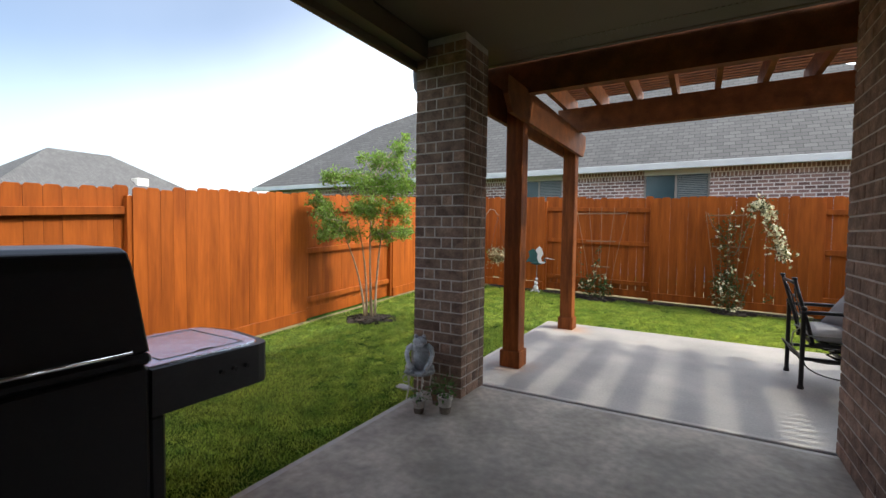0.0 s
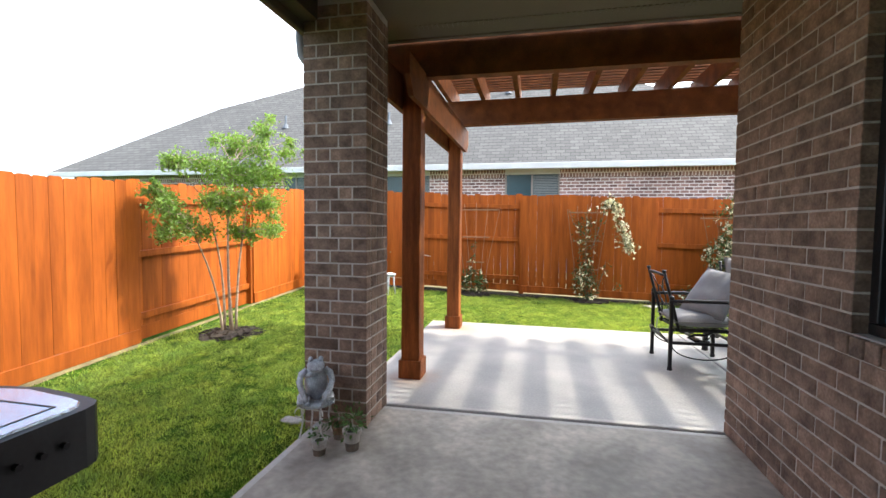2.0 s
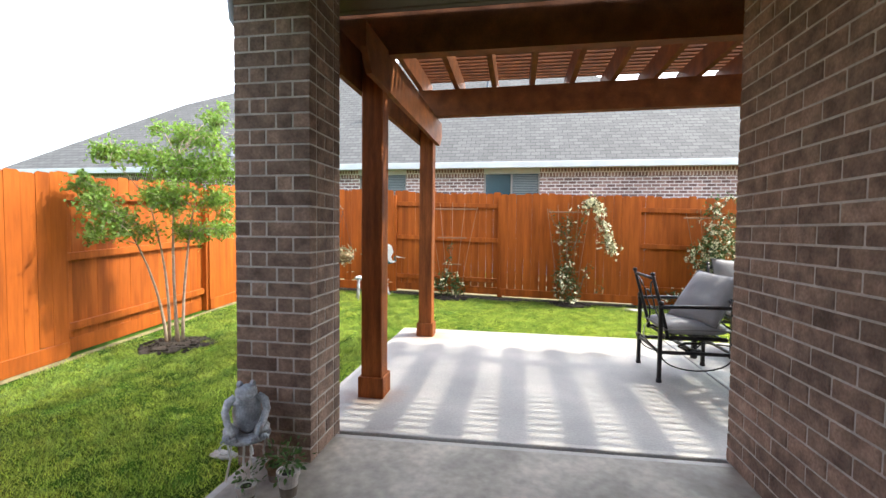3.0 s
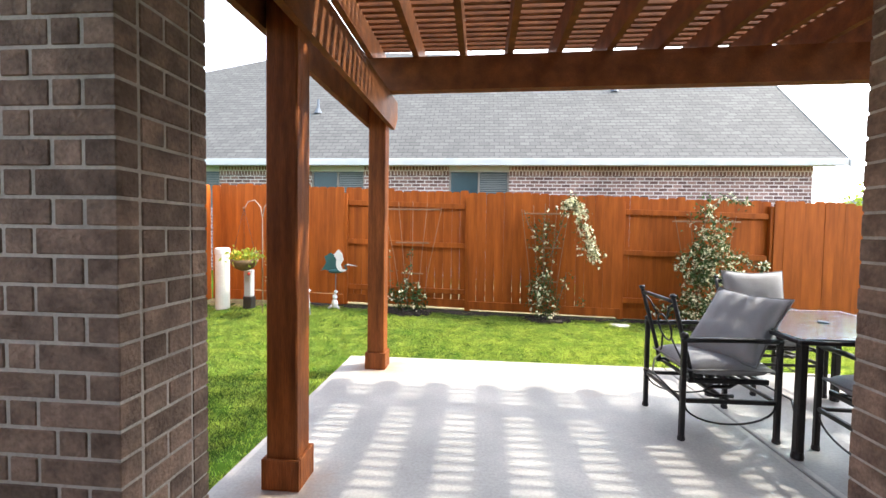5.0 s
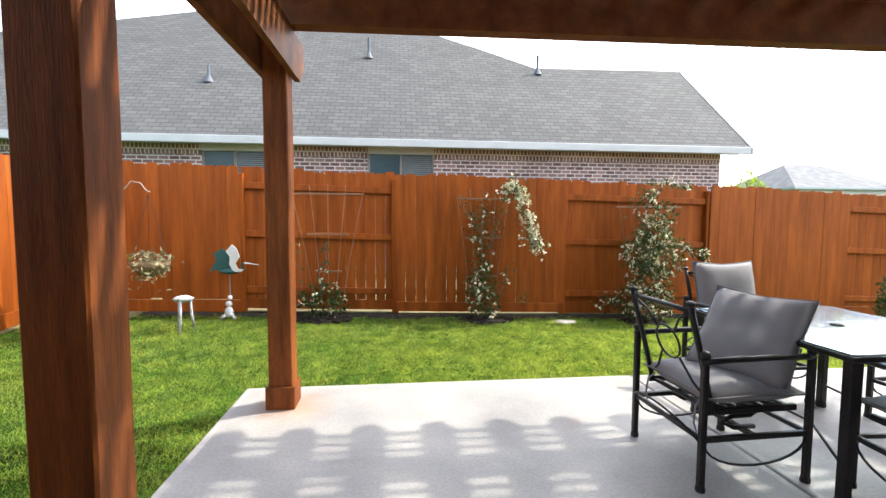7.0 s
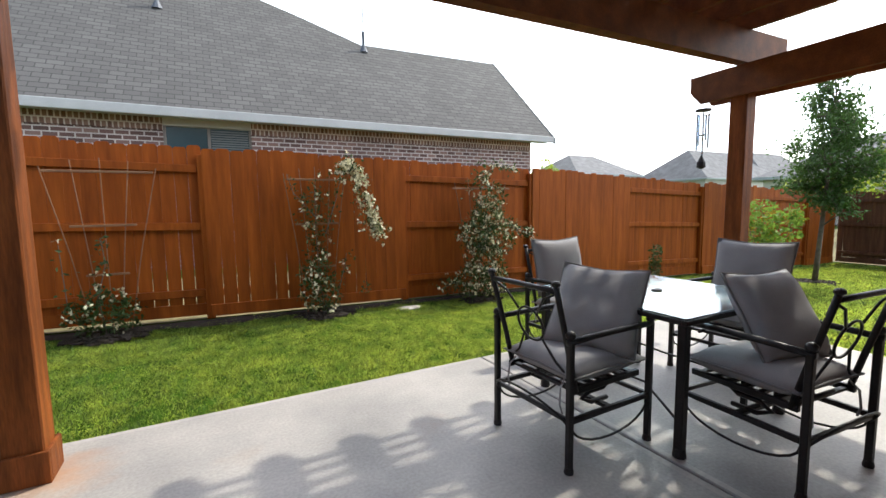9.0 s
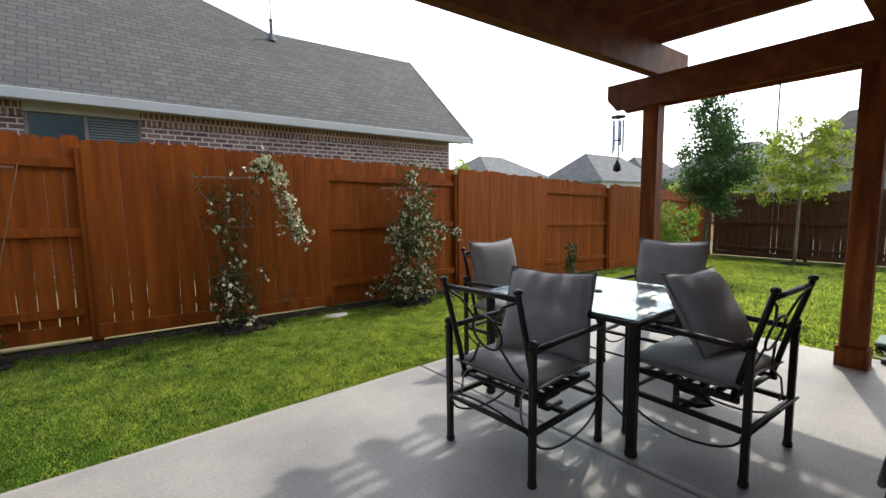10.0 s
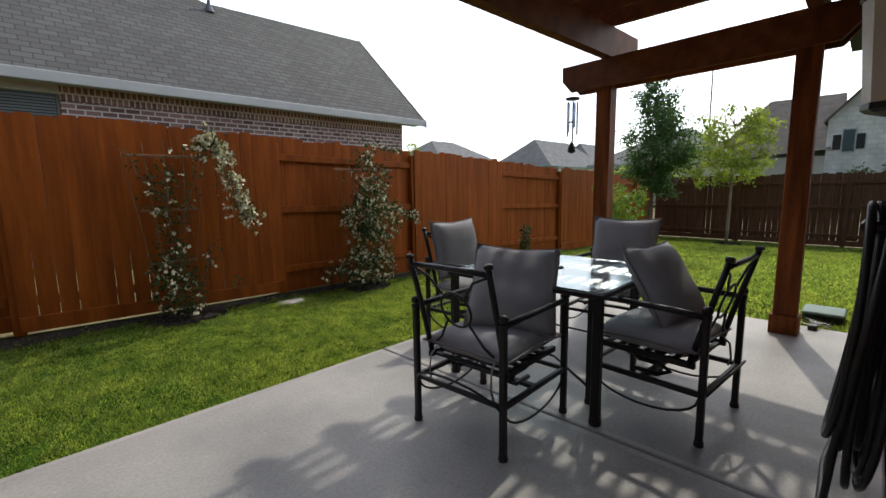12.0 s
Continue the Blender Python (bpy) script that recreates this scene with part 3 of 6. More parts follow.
def build_house():
    wx, wy, top = 2.37, 0.08, 2.955
    wall = thing("wall_house", (wx, wy, 0), "brown brick house wall with pale mortar joints", "brick wall", kind="structure")
    win = (-2.95, -1.09, 0.975, 2.35)     # opening in the porch wall: y0, y1, z0, z1
    bm = bmesh.new()
    for y0, y1, z0, z1 in ((-7.0, win[0], 0, top), (win[1], wy, 0, top), (win[0], win[1], 0, win[2]), (win[0], win[1], win[3], top)):
        box(bm, 0.005, 0.2, y0 - wy + (0.006 if y0 == win[1] else 0), y1 - wy - (0.005 if y1 == wy else 0), z0, z1)
    box(bm, 0.2, 6.0, -0.2, -0.008, 0.0, top)
    part("mortar", bm, M_MORTAR, wall)
    cache, rest, rng = {}, bmesh.new(), random.Random(8)
    made, z, k, t = 0, 0.006, 0, 0.09
    while z < top - 0.05:
        for p, q in split(-3.6, 0.0, (0.252,), 0) if k % 2 else split(-3.6 + 0.132, 0.0, (0.252,), 0):
            y0, y1 = p + wy, q + wy
            if y1 > win[0] and y0 < win[1] and z + COURSE > win[2] - 0.06 and z < win[3]:
                if y0 < win[1] < y1 - 0.03:
                    p = win[1] - wy
                else:
                    continue
            j = rng.uniform(-0.0015, 0.0015)
            if y1 > -1.9 and made < 330:
                brick_object(j, t + j, p, q, z, wall, cache)
                made += 1
            else:
                box(rest, 0, t, p, q, z, z + COURSE - 0.011)
        for p, q in split(t + 0.012, 4.4, (0.252,), 0):
            box(rest, p, q, -0.09, 0.0, z, z + COURSE - 0.011)
        z += COURSE
        k += 1
    tagged(part("brick_rest", rest, M_BRICK_FAR, wall), kind="stuff")
    # sill of bricks set on edge
    y = win[1] + 0.06
    while y > win[0]:
        brick_object(-0.022, t, y - 0.076 - wy, y - wy, 0.888, wall, cache, height=0.08)
        y -= 0.088
    # window in the porch wall
    w = thing("window_1", (wx, (win[0] + win[1]) / 2, win[2]), "dark house window with a brown frame in the brick wall", "window", kind="structure")
    hw, hh = (win[1] - win[0]) / 2, win[3] - win[2]
    bm = bmesh.new()
    for y0, y1, z0, z1 in ((-hw, hw, 0, 0.05), (-hw, hw, hh - 0.05, hh), (-hw, -hw + 0.05, 0.05, hh - 0.05), (hw - 0.05, hw, 0.05, hh - 0.05)):
        box(bm, 0.06, 0.13, y0, y1, z0, z1, bevel=0.004)
    part("window_frame", bm, M_IRON, w)
    bm = bmesh.new()
    box(bm, 0.085, 0.097, -hw + 0.05, hw - 0.05, 0.05, hh - 0.05)
    part("pane", bm, M_DARKGLASS, w)
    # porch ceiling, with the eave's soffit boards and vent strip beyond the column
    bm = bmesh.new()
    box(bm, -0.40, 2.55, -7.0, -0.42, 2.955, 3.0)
    tagged(part("ceiling_porch", bm, M_SOFFIT), "painted porch ceiling with shade in its colour", "ceiling", kind="structure")
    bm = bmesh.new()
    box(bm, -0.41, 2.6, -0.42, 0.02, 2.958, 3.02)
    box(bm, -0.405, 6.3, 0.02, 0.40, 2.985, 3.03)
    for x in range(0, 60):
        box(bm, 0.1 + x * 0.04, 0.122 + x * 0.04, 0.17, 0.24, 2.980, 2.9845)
    tagged(part("trim_soffit", bm, M_SOFFIT), "painted eave soffit with a vent strip, shade in its colour", "soffit", kind="structure")
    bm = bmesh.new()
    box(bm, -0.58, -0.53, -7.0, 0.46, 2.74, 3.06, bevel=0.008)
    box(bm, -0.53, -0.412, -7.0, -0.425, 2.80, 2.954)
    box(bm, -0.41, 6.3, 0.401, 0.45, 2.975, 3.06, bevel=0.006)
    tagged(part("trim_fascia", bm, M_SOFFIT), "painted fascia board along the porch eave, shade in its colour", "fascia", kind="structure")
    # unseen roof over porch and house, its eave run out to block sun
    bm = bmesh.new()
    prof = [(0.63, 3.065), (-5.0, 5.4), (-11.0, 3.065)]
    a = [bm.verts.new((-0.62, y, z)) for y, z in prof]
    b = [bm.verts.new((9.0, y, z)) for y, z in prof]
    for i in range(2):
        bm.faces.new((a[i], b[i], b[i + 1], a[i + 1]))
    bm.faces.new(a)
    bm.faces.new(b[::-1])
    bm.faces.new((a[0], a[2], b[2], b[0]))
    tagged(part("roof_house", bm, M_ROOF), "grey shingle roof over the porch, its eave run out to block sun", "roof", kind="structure")
    bm = bmesh.new()
    box(bm, -0.4, 9.0, -11.0, -7.0, 0.0, 2.95)
    tagged(part("wall_rear", bm, M_NB_BRICK), "plain brick wall closing the porch", "brick wall", kind="structure")
    # gutter and its downspout elbow at the column
    g = thing("gutter", (-0.581, 0, 2.85), "dark metal gutter with a downspout elbow at the column", "gutter")
    bm = bmesh.new()
    box(bm, -0.11, 0.0, -6.9, 0.44, 0.0, 0.11, bevel=0.02)
    part("trough", bm, M_GUTTER, g)
    bm = bmesh.new()
    tube(bm, [(-0.06, -0.25, 0.02), (-0.06, -0.25, -0.10), (-0.05, -0.25, -0.2), (0.0, -0.25, -0.27), (0.055, -0.25, -0.31)], 0.035, 8)
    part("downspout", bm, M_GUTTER, g, smooth=True)


build_house()


# ---- pergola ----
def build_pergola():
    pg = thing("pergola", (0, 0, 0), "red-brown stained timber pergola over the patio", "pergola")
    posts = ((-0.045, 0.70), (-0.04, 2.79), (5.87, 2.57), (5.70, 0.74))
    w = 0.086
    for x, y in posts:
        bm = bmesh.new()
        box(bm, x - w, x + w, y - w, y + w, 0.0, 2.775 if x < 3 else 2.75, bevel=0.008)
        po = part("post", bm, M_POST, pg)
        bm = bmesh.new()
        o = w + 0.02
        for x0, x1, y0, y1 in ((-o, o, -o, -w), (-o, o, w, o), (-o, -w, -w, w), (w, o, -w, w)):
            box(bm, x + x0, x + x1, y + y0, y + y1, 0.0, 0.17, bevel=0.004)
        part("base_trim", bm, M_POST, po)

    def beam(name, p, q, width, z0, z1, cut=0.12):
        """A beam with slanted lower corners at its ends."""
        p, q = Vector((*p, 0)), Vector((*q, 0))
        d = (q - p).normalized()
        s = Vector((-d.y, d.x, 0)) * width / 2
        L = (q - p).length
        h = z1 - z0
        out = [(0, z1), (0, z0 + 0.45 * h), (cut, z0), (L - cut, z0), (L, z0 + 0.45 * h), (L, z1)]
        bm = bmesh.new()
        a = [bm.verts.new(p + d * u - s + Vector((0, 0, z))) for u, z in out]
        b = [bm.verts.new(p + d * u + s + Vector((0, 0, z))) for u, z in out]
        bm.faces.new(a)
        bm.faces.new(b[::-1])
        for i in range(6):
            j = (i + 1) % 6
            bm.faces.new((a[j], a[i], b[i], b[j]))
        bmesh.ops.recalc_face_normals(bm, faces=bm.faces[:])
        return part(name, bm, M_BEAM, pg)

    for s in (-1, 1):
        beam("side_beam", (-0.06 + s * 0.112, 0.14), (-0.04 + s * 0.112, 3.06), 0.045, 2.47, 2.78)
        beam("side_beam", (5.69 + s * 0.112, 0.42), (5.88 + s * 0.112, 3.07), 0.045, 2.46, 2.76)
    beam("cross_beam", (-0.42, 0.70), (6.15, 0.72), 0.10, 2.75, 3.10, 0.08)
    beam("cross_beam", (-0.20, 2.72), (6.45, 2.52), 0.12, 2.78, 3.10, 0.10)
    xs = [-0.10 + 0.452 * i for i in range(14)]
    for x in xs:
        beam("rafter", (x, 0.47), (x, 3.22), 0.058, 3.10, 3.34, 0.12)
    y = 0.48
    while y < 3.10:
        bm = bmesh.new()
        box(bm, -0.24, 6.1, y, y + 0.050, 3.342, 3.38)
        part("slat", bm, M_BEAM, pg)
        y += 0.104
    return pg


build_pergola()


# ---- houses beyond the fences ----
def build_neighbour():
    h = thing("neighbour_house", (-3, 12, 0), "single-storey brick house with a large grey shingle roof behind the fence", "house")
    ox, oy = -3, 12
    bm = bmesh.new()
    wins = [(0.10, 1.755), (-3.85, -2.31), (-7.57, -6.6)]
    y0, zt = 10.54, 3.26
    zs, zw = 2.0, 3.07
    xa, xb = -16.6, 9.55
    spans, x = [], xa
    for a, b in sorted(wins):
        spans.append((x, a))
        x = b
    spans.append((x, xb))
    for a, b in spans:
        w = bmesh.new()
        box(w, a - ox, b - ox, y0 - oy, y0 + 0.22 - oy, -0.6, 2.97)
        part("wall", w, M_NB_BRICK, h)
    for a, b in wins:
        w = bmesh.new()
        box(w, a - ox, b - ox, y0 - oy, y0 + 0.22 - oy, -0.6, zs)
        part("wall", w, M_NB_BRICK, h)
    box(bm, xb - 0.22 - ox, xb - ox, y0 + 0.22 - oy, 20 - oy, -0.6, 3.2)
    box(bm, xa - ox, xa + 0.22 - ox, y0 + 0.22 - oy, 20 - oy, -0.6, 3.2)
    part("side_wall", bm, M_NB_BRICK, h)
    for a, b in spans:
        bm = bmesh.new()
        box(bm, a - ox, b - ox, y0 - 0.012 - oy, y0 + 0.22 - oy, 2.98, 3.22)
        part("soldier_course", bm, M_NB_SOLDIER, h)
    for a, b in wins:
        bm = bmesh.new()
        box(bm, a - ox, b - ox, y0 - 0.02 - oy, y0 + 0.1 - oy, zw, 3.24, bevel=0.01)
        w = part("window", bm, M_TRIM, h)
        m = (a + b) / 2
        for p, q in ((a, a + 0.05), (m - 0.03, m + 0.03), (b - 0.05, b)):
            bm = bmesh.new()
            box(bm, p - ox, q - ox, y0 + 0.05 - oy, y0 + 0.1 - oy, zs, zw, bevel=0.005)
            part("frame", bm, M_GUTTER, w)
        for p, q in ((a + 0.05, m - 0.03), (m + 0.03, b - 0.05)):
            bm = bmesh.new()
            box(bm, p - ox, q - ox, y0 + 0.08 - oy, y0 + 0.09 - oy, zs, zw - 0.003)
            part("pane", bm, M_DARKGLASS, w)
        z = zs
        while z < zw - 0.05:
            bm = bmesh.new()
            box(bm, m + 0.04 - ox, b - 0.06 - ox, y0 + 0.062 - oy, y0 + 0.07 - oy, z, z + 0.03)
            part("blind_slat", bm, M_BLIND, w)
            z += 0.05
    # roof: one long front slope, a hipped rise in the middle and a lower ridge
    def up(x, y):
        return (x - ox, y - oy, 3.34 + 0.92 * (y - 10.1))
    front = [up(-17.3, 10.1), up(10.05, 10.1), up(10.15, 13.45), up(5.2, 13.3), up(3.6, 14.26), up(1.85, 15.2), up(-5.9, 15.9), up(-12.4, 13.45)]
    back = [(10.1 - ox, 17.2 - oy, 3.34), (-17 - ox, 21 - oy, 3.34)]
    verts = front + back
    faces = [tuple(range(8)), (2, 1, 8), (3, 2, 8), (4, 3, 8), (5, 4, 8), (6, 5, 8), (6, 8, 9), (7, 6, 9), (0, 7, 9)]
    rf = raw("roof", verts, faces, M_ROOF, h)
    bm = bmesh.new()
    box(bm, -17.3 - ox, 10.05 - ox, 10.06 - oy, 10.1 - oy, 3.18, 3.36, bevel=0.01)
    box(bm, -17.3 - ox, 10.05 - ox, 10.1 - oy, 10.56 - oy, 3.225, 3.25)
    part("fascia", bm, M_TRIM, h)
    bm = bmesh.new()
    p, q = Vector(up(10.07, 10.06)), Vector(up(10.17, 13.45))
    d = q - p
    vs = [bm.verts.new(p + o) for o in (Vector((0, 0, 0.03)), Vector((0.05, 0, 0.03)), Vector((0.05, 0, -0.16)), Vector((0, 0, -0.16)))]
    ws = [bm.verts.new(v.co + d) for v in vs]
    bm.faces.new(vs)
    bm.faces.new(ws[::-1])
    for i in range(4):
        bm.faces.new((vs[(i + 1) % 4], vs[i], ws[i], ws[(i + 1) % 4]))
    part("bargeboard", bm, M_TRIM, h)
    verts = [(9.5 - ox, 10.56 - oy, 3.2), (9.5 - ox, 17 - oy, 3.2), (9.52 - ox, 13.45 - oy, 6.3)]
    raw("gable", verts, [(0, 1, 2)], M_NB_BRICK, h)
    for x, y, hh in ((5.2, 13.0, 0.55), (-0.03, 13.5, 0.6), (-4.23, 12.08, 0.4), (-8.4, 12.1, 0.45), (-8.35, 10.6, 0.35)):
        bm = bmesh.new()
        px, py, pz = up(x, y)
        tube(bm, [(px, py, pz - 0.1), (px, py, pz + hh)], 0.045, 8)
        lathe(bm, [(0.14, -0.05), (0.07, 0.10), (0.05, 0.15)], 10, (px, py, pz))
        if x == 5.2:
            tube(bm, [(px, py, pz + hh - 0.02), (px, py, pz + 1.75)], 0.016, 6)
        part("vent_pipe", bm, M_VENT, h)


build_neighbour()


def far_house(cx, cy, sx, sy, eave, ridge, hip, label, along="x", wall=None, rz=0, chimney=False, shingle=None):
    h = thing("house", (cx, cy, -0.3), label, "house", group="far houses", rz=rz)
    bm = bmesh.new()
    box(bm, -sx / 2, sx / 2, -sy / 2, sy / 2, 0, eave)
    part("wall", bm, wall or M_PALE_WALL, h)
    o = 0.5
    a, b = sx / 2 + o, sy / 2 + o
    if along == "x":
        r = [(-a + hip, 0, ridge), (a - hip, 0, ridge)]
    else:
        r = [(0, -b + hip, ridge), (0, b - hip, ridge)]
    v = [(-a, -b, eave), (a, -b, eave), (a, b, eave), (-a, b, eave), *r]
    fs = [(0, 1, 5, 4), (1, 2, 5), (2, 3, 4, 5), (3, 0, 4), (3, 2, 1, 0)] if along == "x" else [(0, 1, 4), (1, 2, 5, 4), (2, 3, 5), (3, 0, 4, 5), (3, 2, 1, 0)]
    rf = raw("roof", v, fs, shingle or M_HAZED_ROOF, h)
    bm = bmesh.new()
    box(bm, -a, a, -b - 0.02, -b + 0.02, eave - 0.2, eave + 0.02)
    box(bm, -a, a, b - 0.02, b + 0.02, eave - 0.2, eave + 0.02)
    box(bm, -a - 0.02, -a + 0.02, -b, b, eave - 0.2, eave + 0.02)
    box(bm, a - 0.02, a + 0.02, -b, b, eave - 0.2, eave + 0.02)
    part("fascia", bm, M_TRIM, h)
    if chimney:
        bm = bmesh.new()
        box(bm, a - 2.2, a - 1.4, 1.5, 2.2, eave, eave + 1.25, bevel=0.03)
        part("chimney", bm, M_PALE_WALL, rf)
    return h


far_house(-34, 9.3, 10, 10.4, 3.6, 6.6, 4.0, "pale house with a grey hip roof beyond the fence", along="y", chimney=True, shingle=M_ROOF)
far_house(46, 44.5, 11, 10, 5.2, 8.1, 3.8, "far house with a grey hip roof paled for haze")
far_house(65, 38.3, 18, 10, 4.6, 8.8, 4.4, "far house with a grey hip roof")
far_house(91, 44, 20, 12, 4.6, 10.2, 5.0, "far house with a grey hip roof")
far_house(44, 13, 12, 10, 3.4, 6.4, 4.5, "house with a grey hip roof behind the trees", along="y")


# ---- furniture ----
def pillow(w, h, t, n=10, sag=0.0):
    """A stuffed cushion w by h, t thick, in the local y-z plane, centred, with seams and pulled corners."""
    bm = bmesh.new()
    sides = []
    for sgn in (1, -1):
        g = []
        for i in range(n + 1):
            row = []
            for j in range(n + 1):
                u, v = 2 * i / n - 1, 2 * j / n - 1
                e = max(0.0, (1 - abs(u) ** 3.2) * (1 - abs(v) ** 3.2)) ** 0.5
                pin = 1 - 0.06 * (1 - abs(u)) * abs(v) ** 4
                pin2 = 1 - 0.06 * (1 - abs(v)) * abs(u) ** 4
                x = sgn * t / 2 * e * (1 + 0.10 * noise.noise(Vector((u * 2.1, v * 2.1, sgn * 3 + w))))
                y = u * w / 2 * pin2
                z = v * h / 2 * pin - sag * (1 - u * u) * (v > 0) * v
                if sgn < 0 and (i in (0, n) or j in (0, n)):
                    row.append(sides[0][i][j])
                else:
                    row.append(bm.verts.new((x, y, z)))
            g.append(row)
        sides.append(g)
        for i in range(n):
            for j in range(n):
                q = (g[i][j], g[i + 1][j], g[i + 1][j + 1], g[i][j + 1])
                bm.faces.new(q if sgn > 0 else q[::-1])
    return bm


def piping(w, h, n=12, sag=0.0):
    """The corded seam round a cushion made by pillow()."""
    uv = [(2 * i / n - 1, -1) for i in range(n)] + [(1, 2 * i / n - 1) for i in range(n)] + [(1 - 2 * i / n, 1) for i in range(n)] + [(-1, 1 - 2 * i / n) for i in range(n)]
    pts = []
    for u, v in uv:
        y = u * w / 2 * (1 - 0.06 * (1 - abs(v)) * abs(u) ** 4)
        z = v * h / 2 * (1 - 0.06 * (1 - abs(u)) * abs(v) ** 4) - sag * (1 - u * u) * (v > 0) * v
        pts.append((0, y, z))
    bm = bmesh.new()
    return tube(bm, pts, 0.0065, 5, closed=True)


def turn(bm, m):
    bmesh.ops.transform(bm, matrix=m, verts=bm.verts[:])
    return bm


def arc(c, rx, ry, a0, a1, n=10, axes=((1, 0, 0), (0, 1, 0))):
    c, u, v = Vector(c), Vector(axes[0]), Vector(axes[1])
    return [c + u * rx * math.cos(radians(a0 + (a1 - a0) * i / n)) + v * ry * math.sin(radians(a0 + (a1 - a0) * i / n)) for i in range(n + 1)]


def patio_chair(x, y, rz, label, lean, yaw=0.0, shift=(0.0, 0.0), tilt=0.0, pw=0.53, ph=0.53):
    ch = thing("patio_chair", (x, y, 0.0), label, "chair", group="chairs round the patio table", rz=rz)
    bx, fx, hy = -0.315, 0.315, 0.30
    for px in (bx, fx):
        for py in (-hy, hy):
            bm = bmesh.new()
            box(bm, px - 0.017, px + 0.017, py - 0.017, py + 0.017, 0.012, 0.70, bevel=0.005)
            lg = part("leg", bm, M_IRON, ch)
            bm = bmesh.new()
            lathe(bm, [(0.024, 0.0), (0.026, 0.012), (0.021, 0.035)], 10, (px, py, 0.0))
            part("foot", bm, M_IRON, lg)
    for py in (-hy, hy):
        bm = bmesh.new()
        tube(bm, [(bx - 0.02, py, 0.69), (bx + 0.15, py, 0.697), (0.1, py, 0.70), (fx + 0.015, py, 0.695)], 0.018, 8)
        arm = part("armrest", bm, M_IRON, ch, smooth=True)
        for px in (bx, fx):
            bm = bmesh.new()
            lathe(bm, [(0.014, 0.705), (0.025, 0.715), (0.027, 0.732), (0.018, 0.745), (0.005, 0.75)], 10, (px, py, 0))
            part("knob", bm, M_IRON, arm, smooth=True)
        bm = bmesh.new()
        box(bm, bx + 0.017, fx - 0.017, py - 0.013, py + 0.013, 0.262, 0.292, bevel=0.004)
        part("side_rail", bm, M_IRON, ch)
        bm = bmesh.new()
        tube(bm, arc((0.0, py, 0.25), 0.30, 0.13, 180, 360, 12, ((1, 0, 0), (0, 0, 1))), 0.007, 6)
        part("scroll", bm, M_IRON, ch, smooth=True)
        bm = bmesh.new()
        tube(bm, [(-0.23, py * 0.86, 0.40), (-0.28, py * 0.86, 0.60), (-0.335, py * 0.87, 0.80), (-0.385, py * 0.88, 0.985)], 0.016, 8)
        up = part("back_upright", bm, M_IRON, ch, smooth=True)
        bm = bmesh.new()
        lathe(bm, [(0.012, -0.01), (0.023, 0.0), (0.023, 0.014), (0.012, 0.022)], 10, (-0.385, py * 0.88, 0.98))
        part("finial", bm, M_IRON, up)
    for px in (bx, fx):
        bm = bmesh.new()
        box(bm, px - 0.012, px + 0.012, -hy + 0.017, hy - 0.017, 0.265, 0.29, bevel=0.004)
        part("cross_rail", bm, M_IRON, ch)
    bm = bmesh.new()
    tube(bm, arc((bx, 0, 0.25), 0.285, 0.15, 180, 360, 12, ((0, 1, 0), (0.55, 0, -0.83))), 0.007, 6)
    part("scroll", bm, M_IRON, ch, smooth=True)
    bm = bmesh.new()
    tube(bm, [(-0.372, -0.262, 0.945), (-0.38, -0.13, 0.95), (-0.383, 0.0, 0.952), (-0.38, 0.13, 0.95), (-0.372, 0.262, 0.945)], 0.015, 8)
    part("top_rail", bm, M_IRON, ch, smooth=True)
    bm = bmesh.new()
    c = Vector((-0.315, 0, 0.72))
    ax = ((0, 1, 0), (-0.26, 0, 0.966))
    tube(bm, arc(c, 0.10, 0.10, 0, 342, 19, ax), 0.007, 6, closed=True)
    for s in (-1, 1):
        tube(bm, [c + Vector((-0.055, s * 0.255, 0.215)), c + Vector((-0.045, s * 0.15, 0.17)), c + Vector((-0.02, s * 0.075, 0.075))], 0.007, 6)
        tube(bm, [c + Vector((0.075, s * 0.25, -0.27)), c + Vector((0.05, s * 0.15, -0.19)), c + Vector((0.02, s * 0.075, -0.075))], 0.007, 6)
    part("back_scrollwork", bm, M_IRON, ch, smooth=True)
    # sprung seat frame
    for py in (-0.25, 0.25):
        bm = bmesh.new()
        box(bm, -0.26, 0.28, py - 0.014, py + 0.014, 0.385, 0.42, bevel=0.004)
        part("seat_rail", bm, M_IRON, ch)
    for i in range(7):
        px = -0.22 + i * 0.078
        bm = bmesh.new()
        box(bm, px - 0.016, px + 0.016, -0.236, 0.236, 0.392, 0.408, bevel=0.003)
        part("seat_slat", bm, M_IRON, ch)
    for py in (-0.2, 0.2):
        bm = bmesh.new()
        tube(bm, [(0.12, py, 0.39), (0.05, py, 0.345), (-0.06, py, 0.345), (-0.12, py, 0.315), (-0.05, py, 0.28), (0.08, py, 0.28)], 0.014, 6)
        part("spring", bm, M_IRON, ch, smooth=True)
    bm = bmesh.new()
    box(bm, -0.02, 0.02, -hy + 0.013, hy - 0.013, 0.262, 0.284, bevel=0.004)
    part("spring_bar", bm, M_IRON, ch)
    bm = turn(pillow(0.58, 0.58, 0.15, 12), pose(0.02, 0, 0.485, 0, 90, 0))
    cu = part("seat_cushion", bm, M_CUSHION, ch, smooth=True)
    part("piping", turn(piping(0.58, 0.58), pose(0.02, 0, 0.485, 0, 90, 0)), M_PIPING, cu, smooth=True)
    h = ph
    m = pose(-0.23 + shift[0], shift[1], 0.535, 0, lean, yaw) @ pose(0, 0, 0, tilt, 0, 0) @ pose(0, 0, h / 2)
    bm = turn(pillow(pw, h, 0.18, 12, 0.015), m)
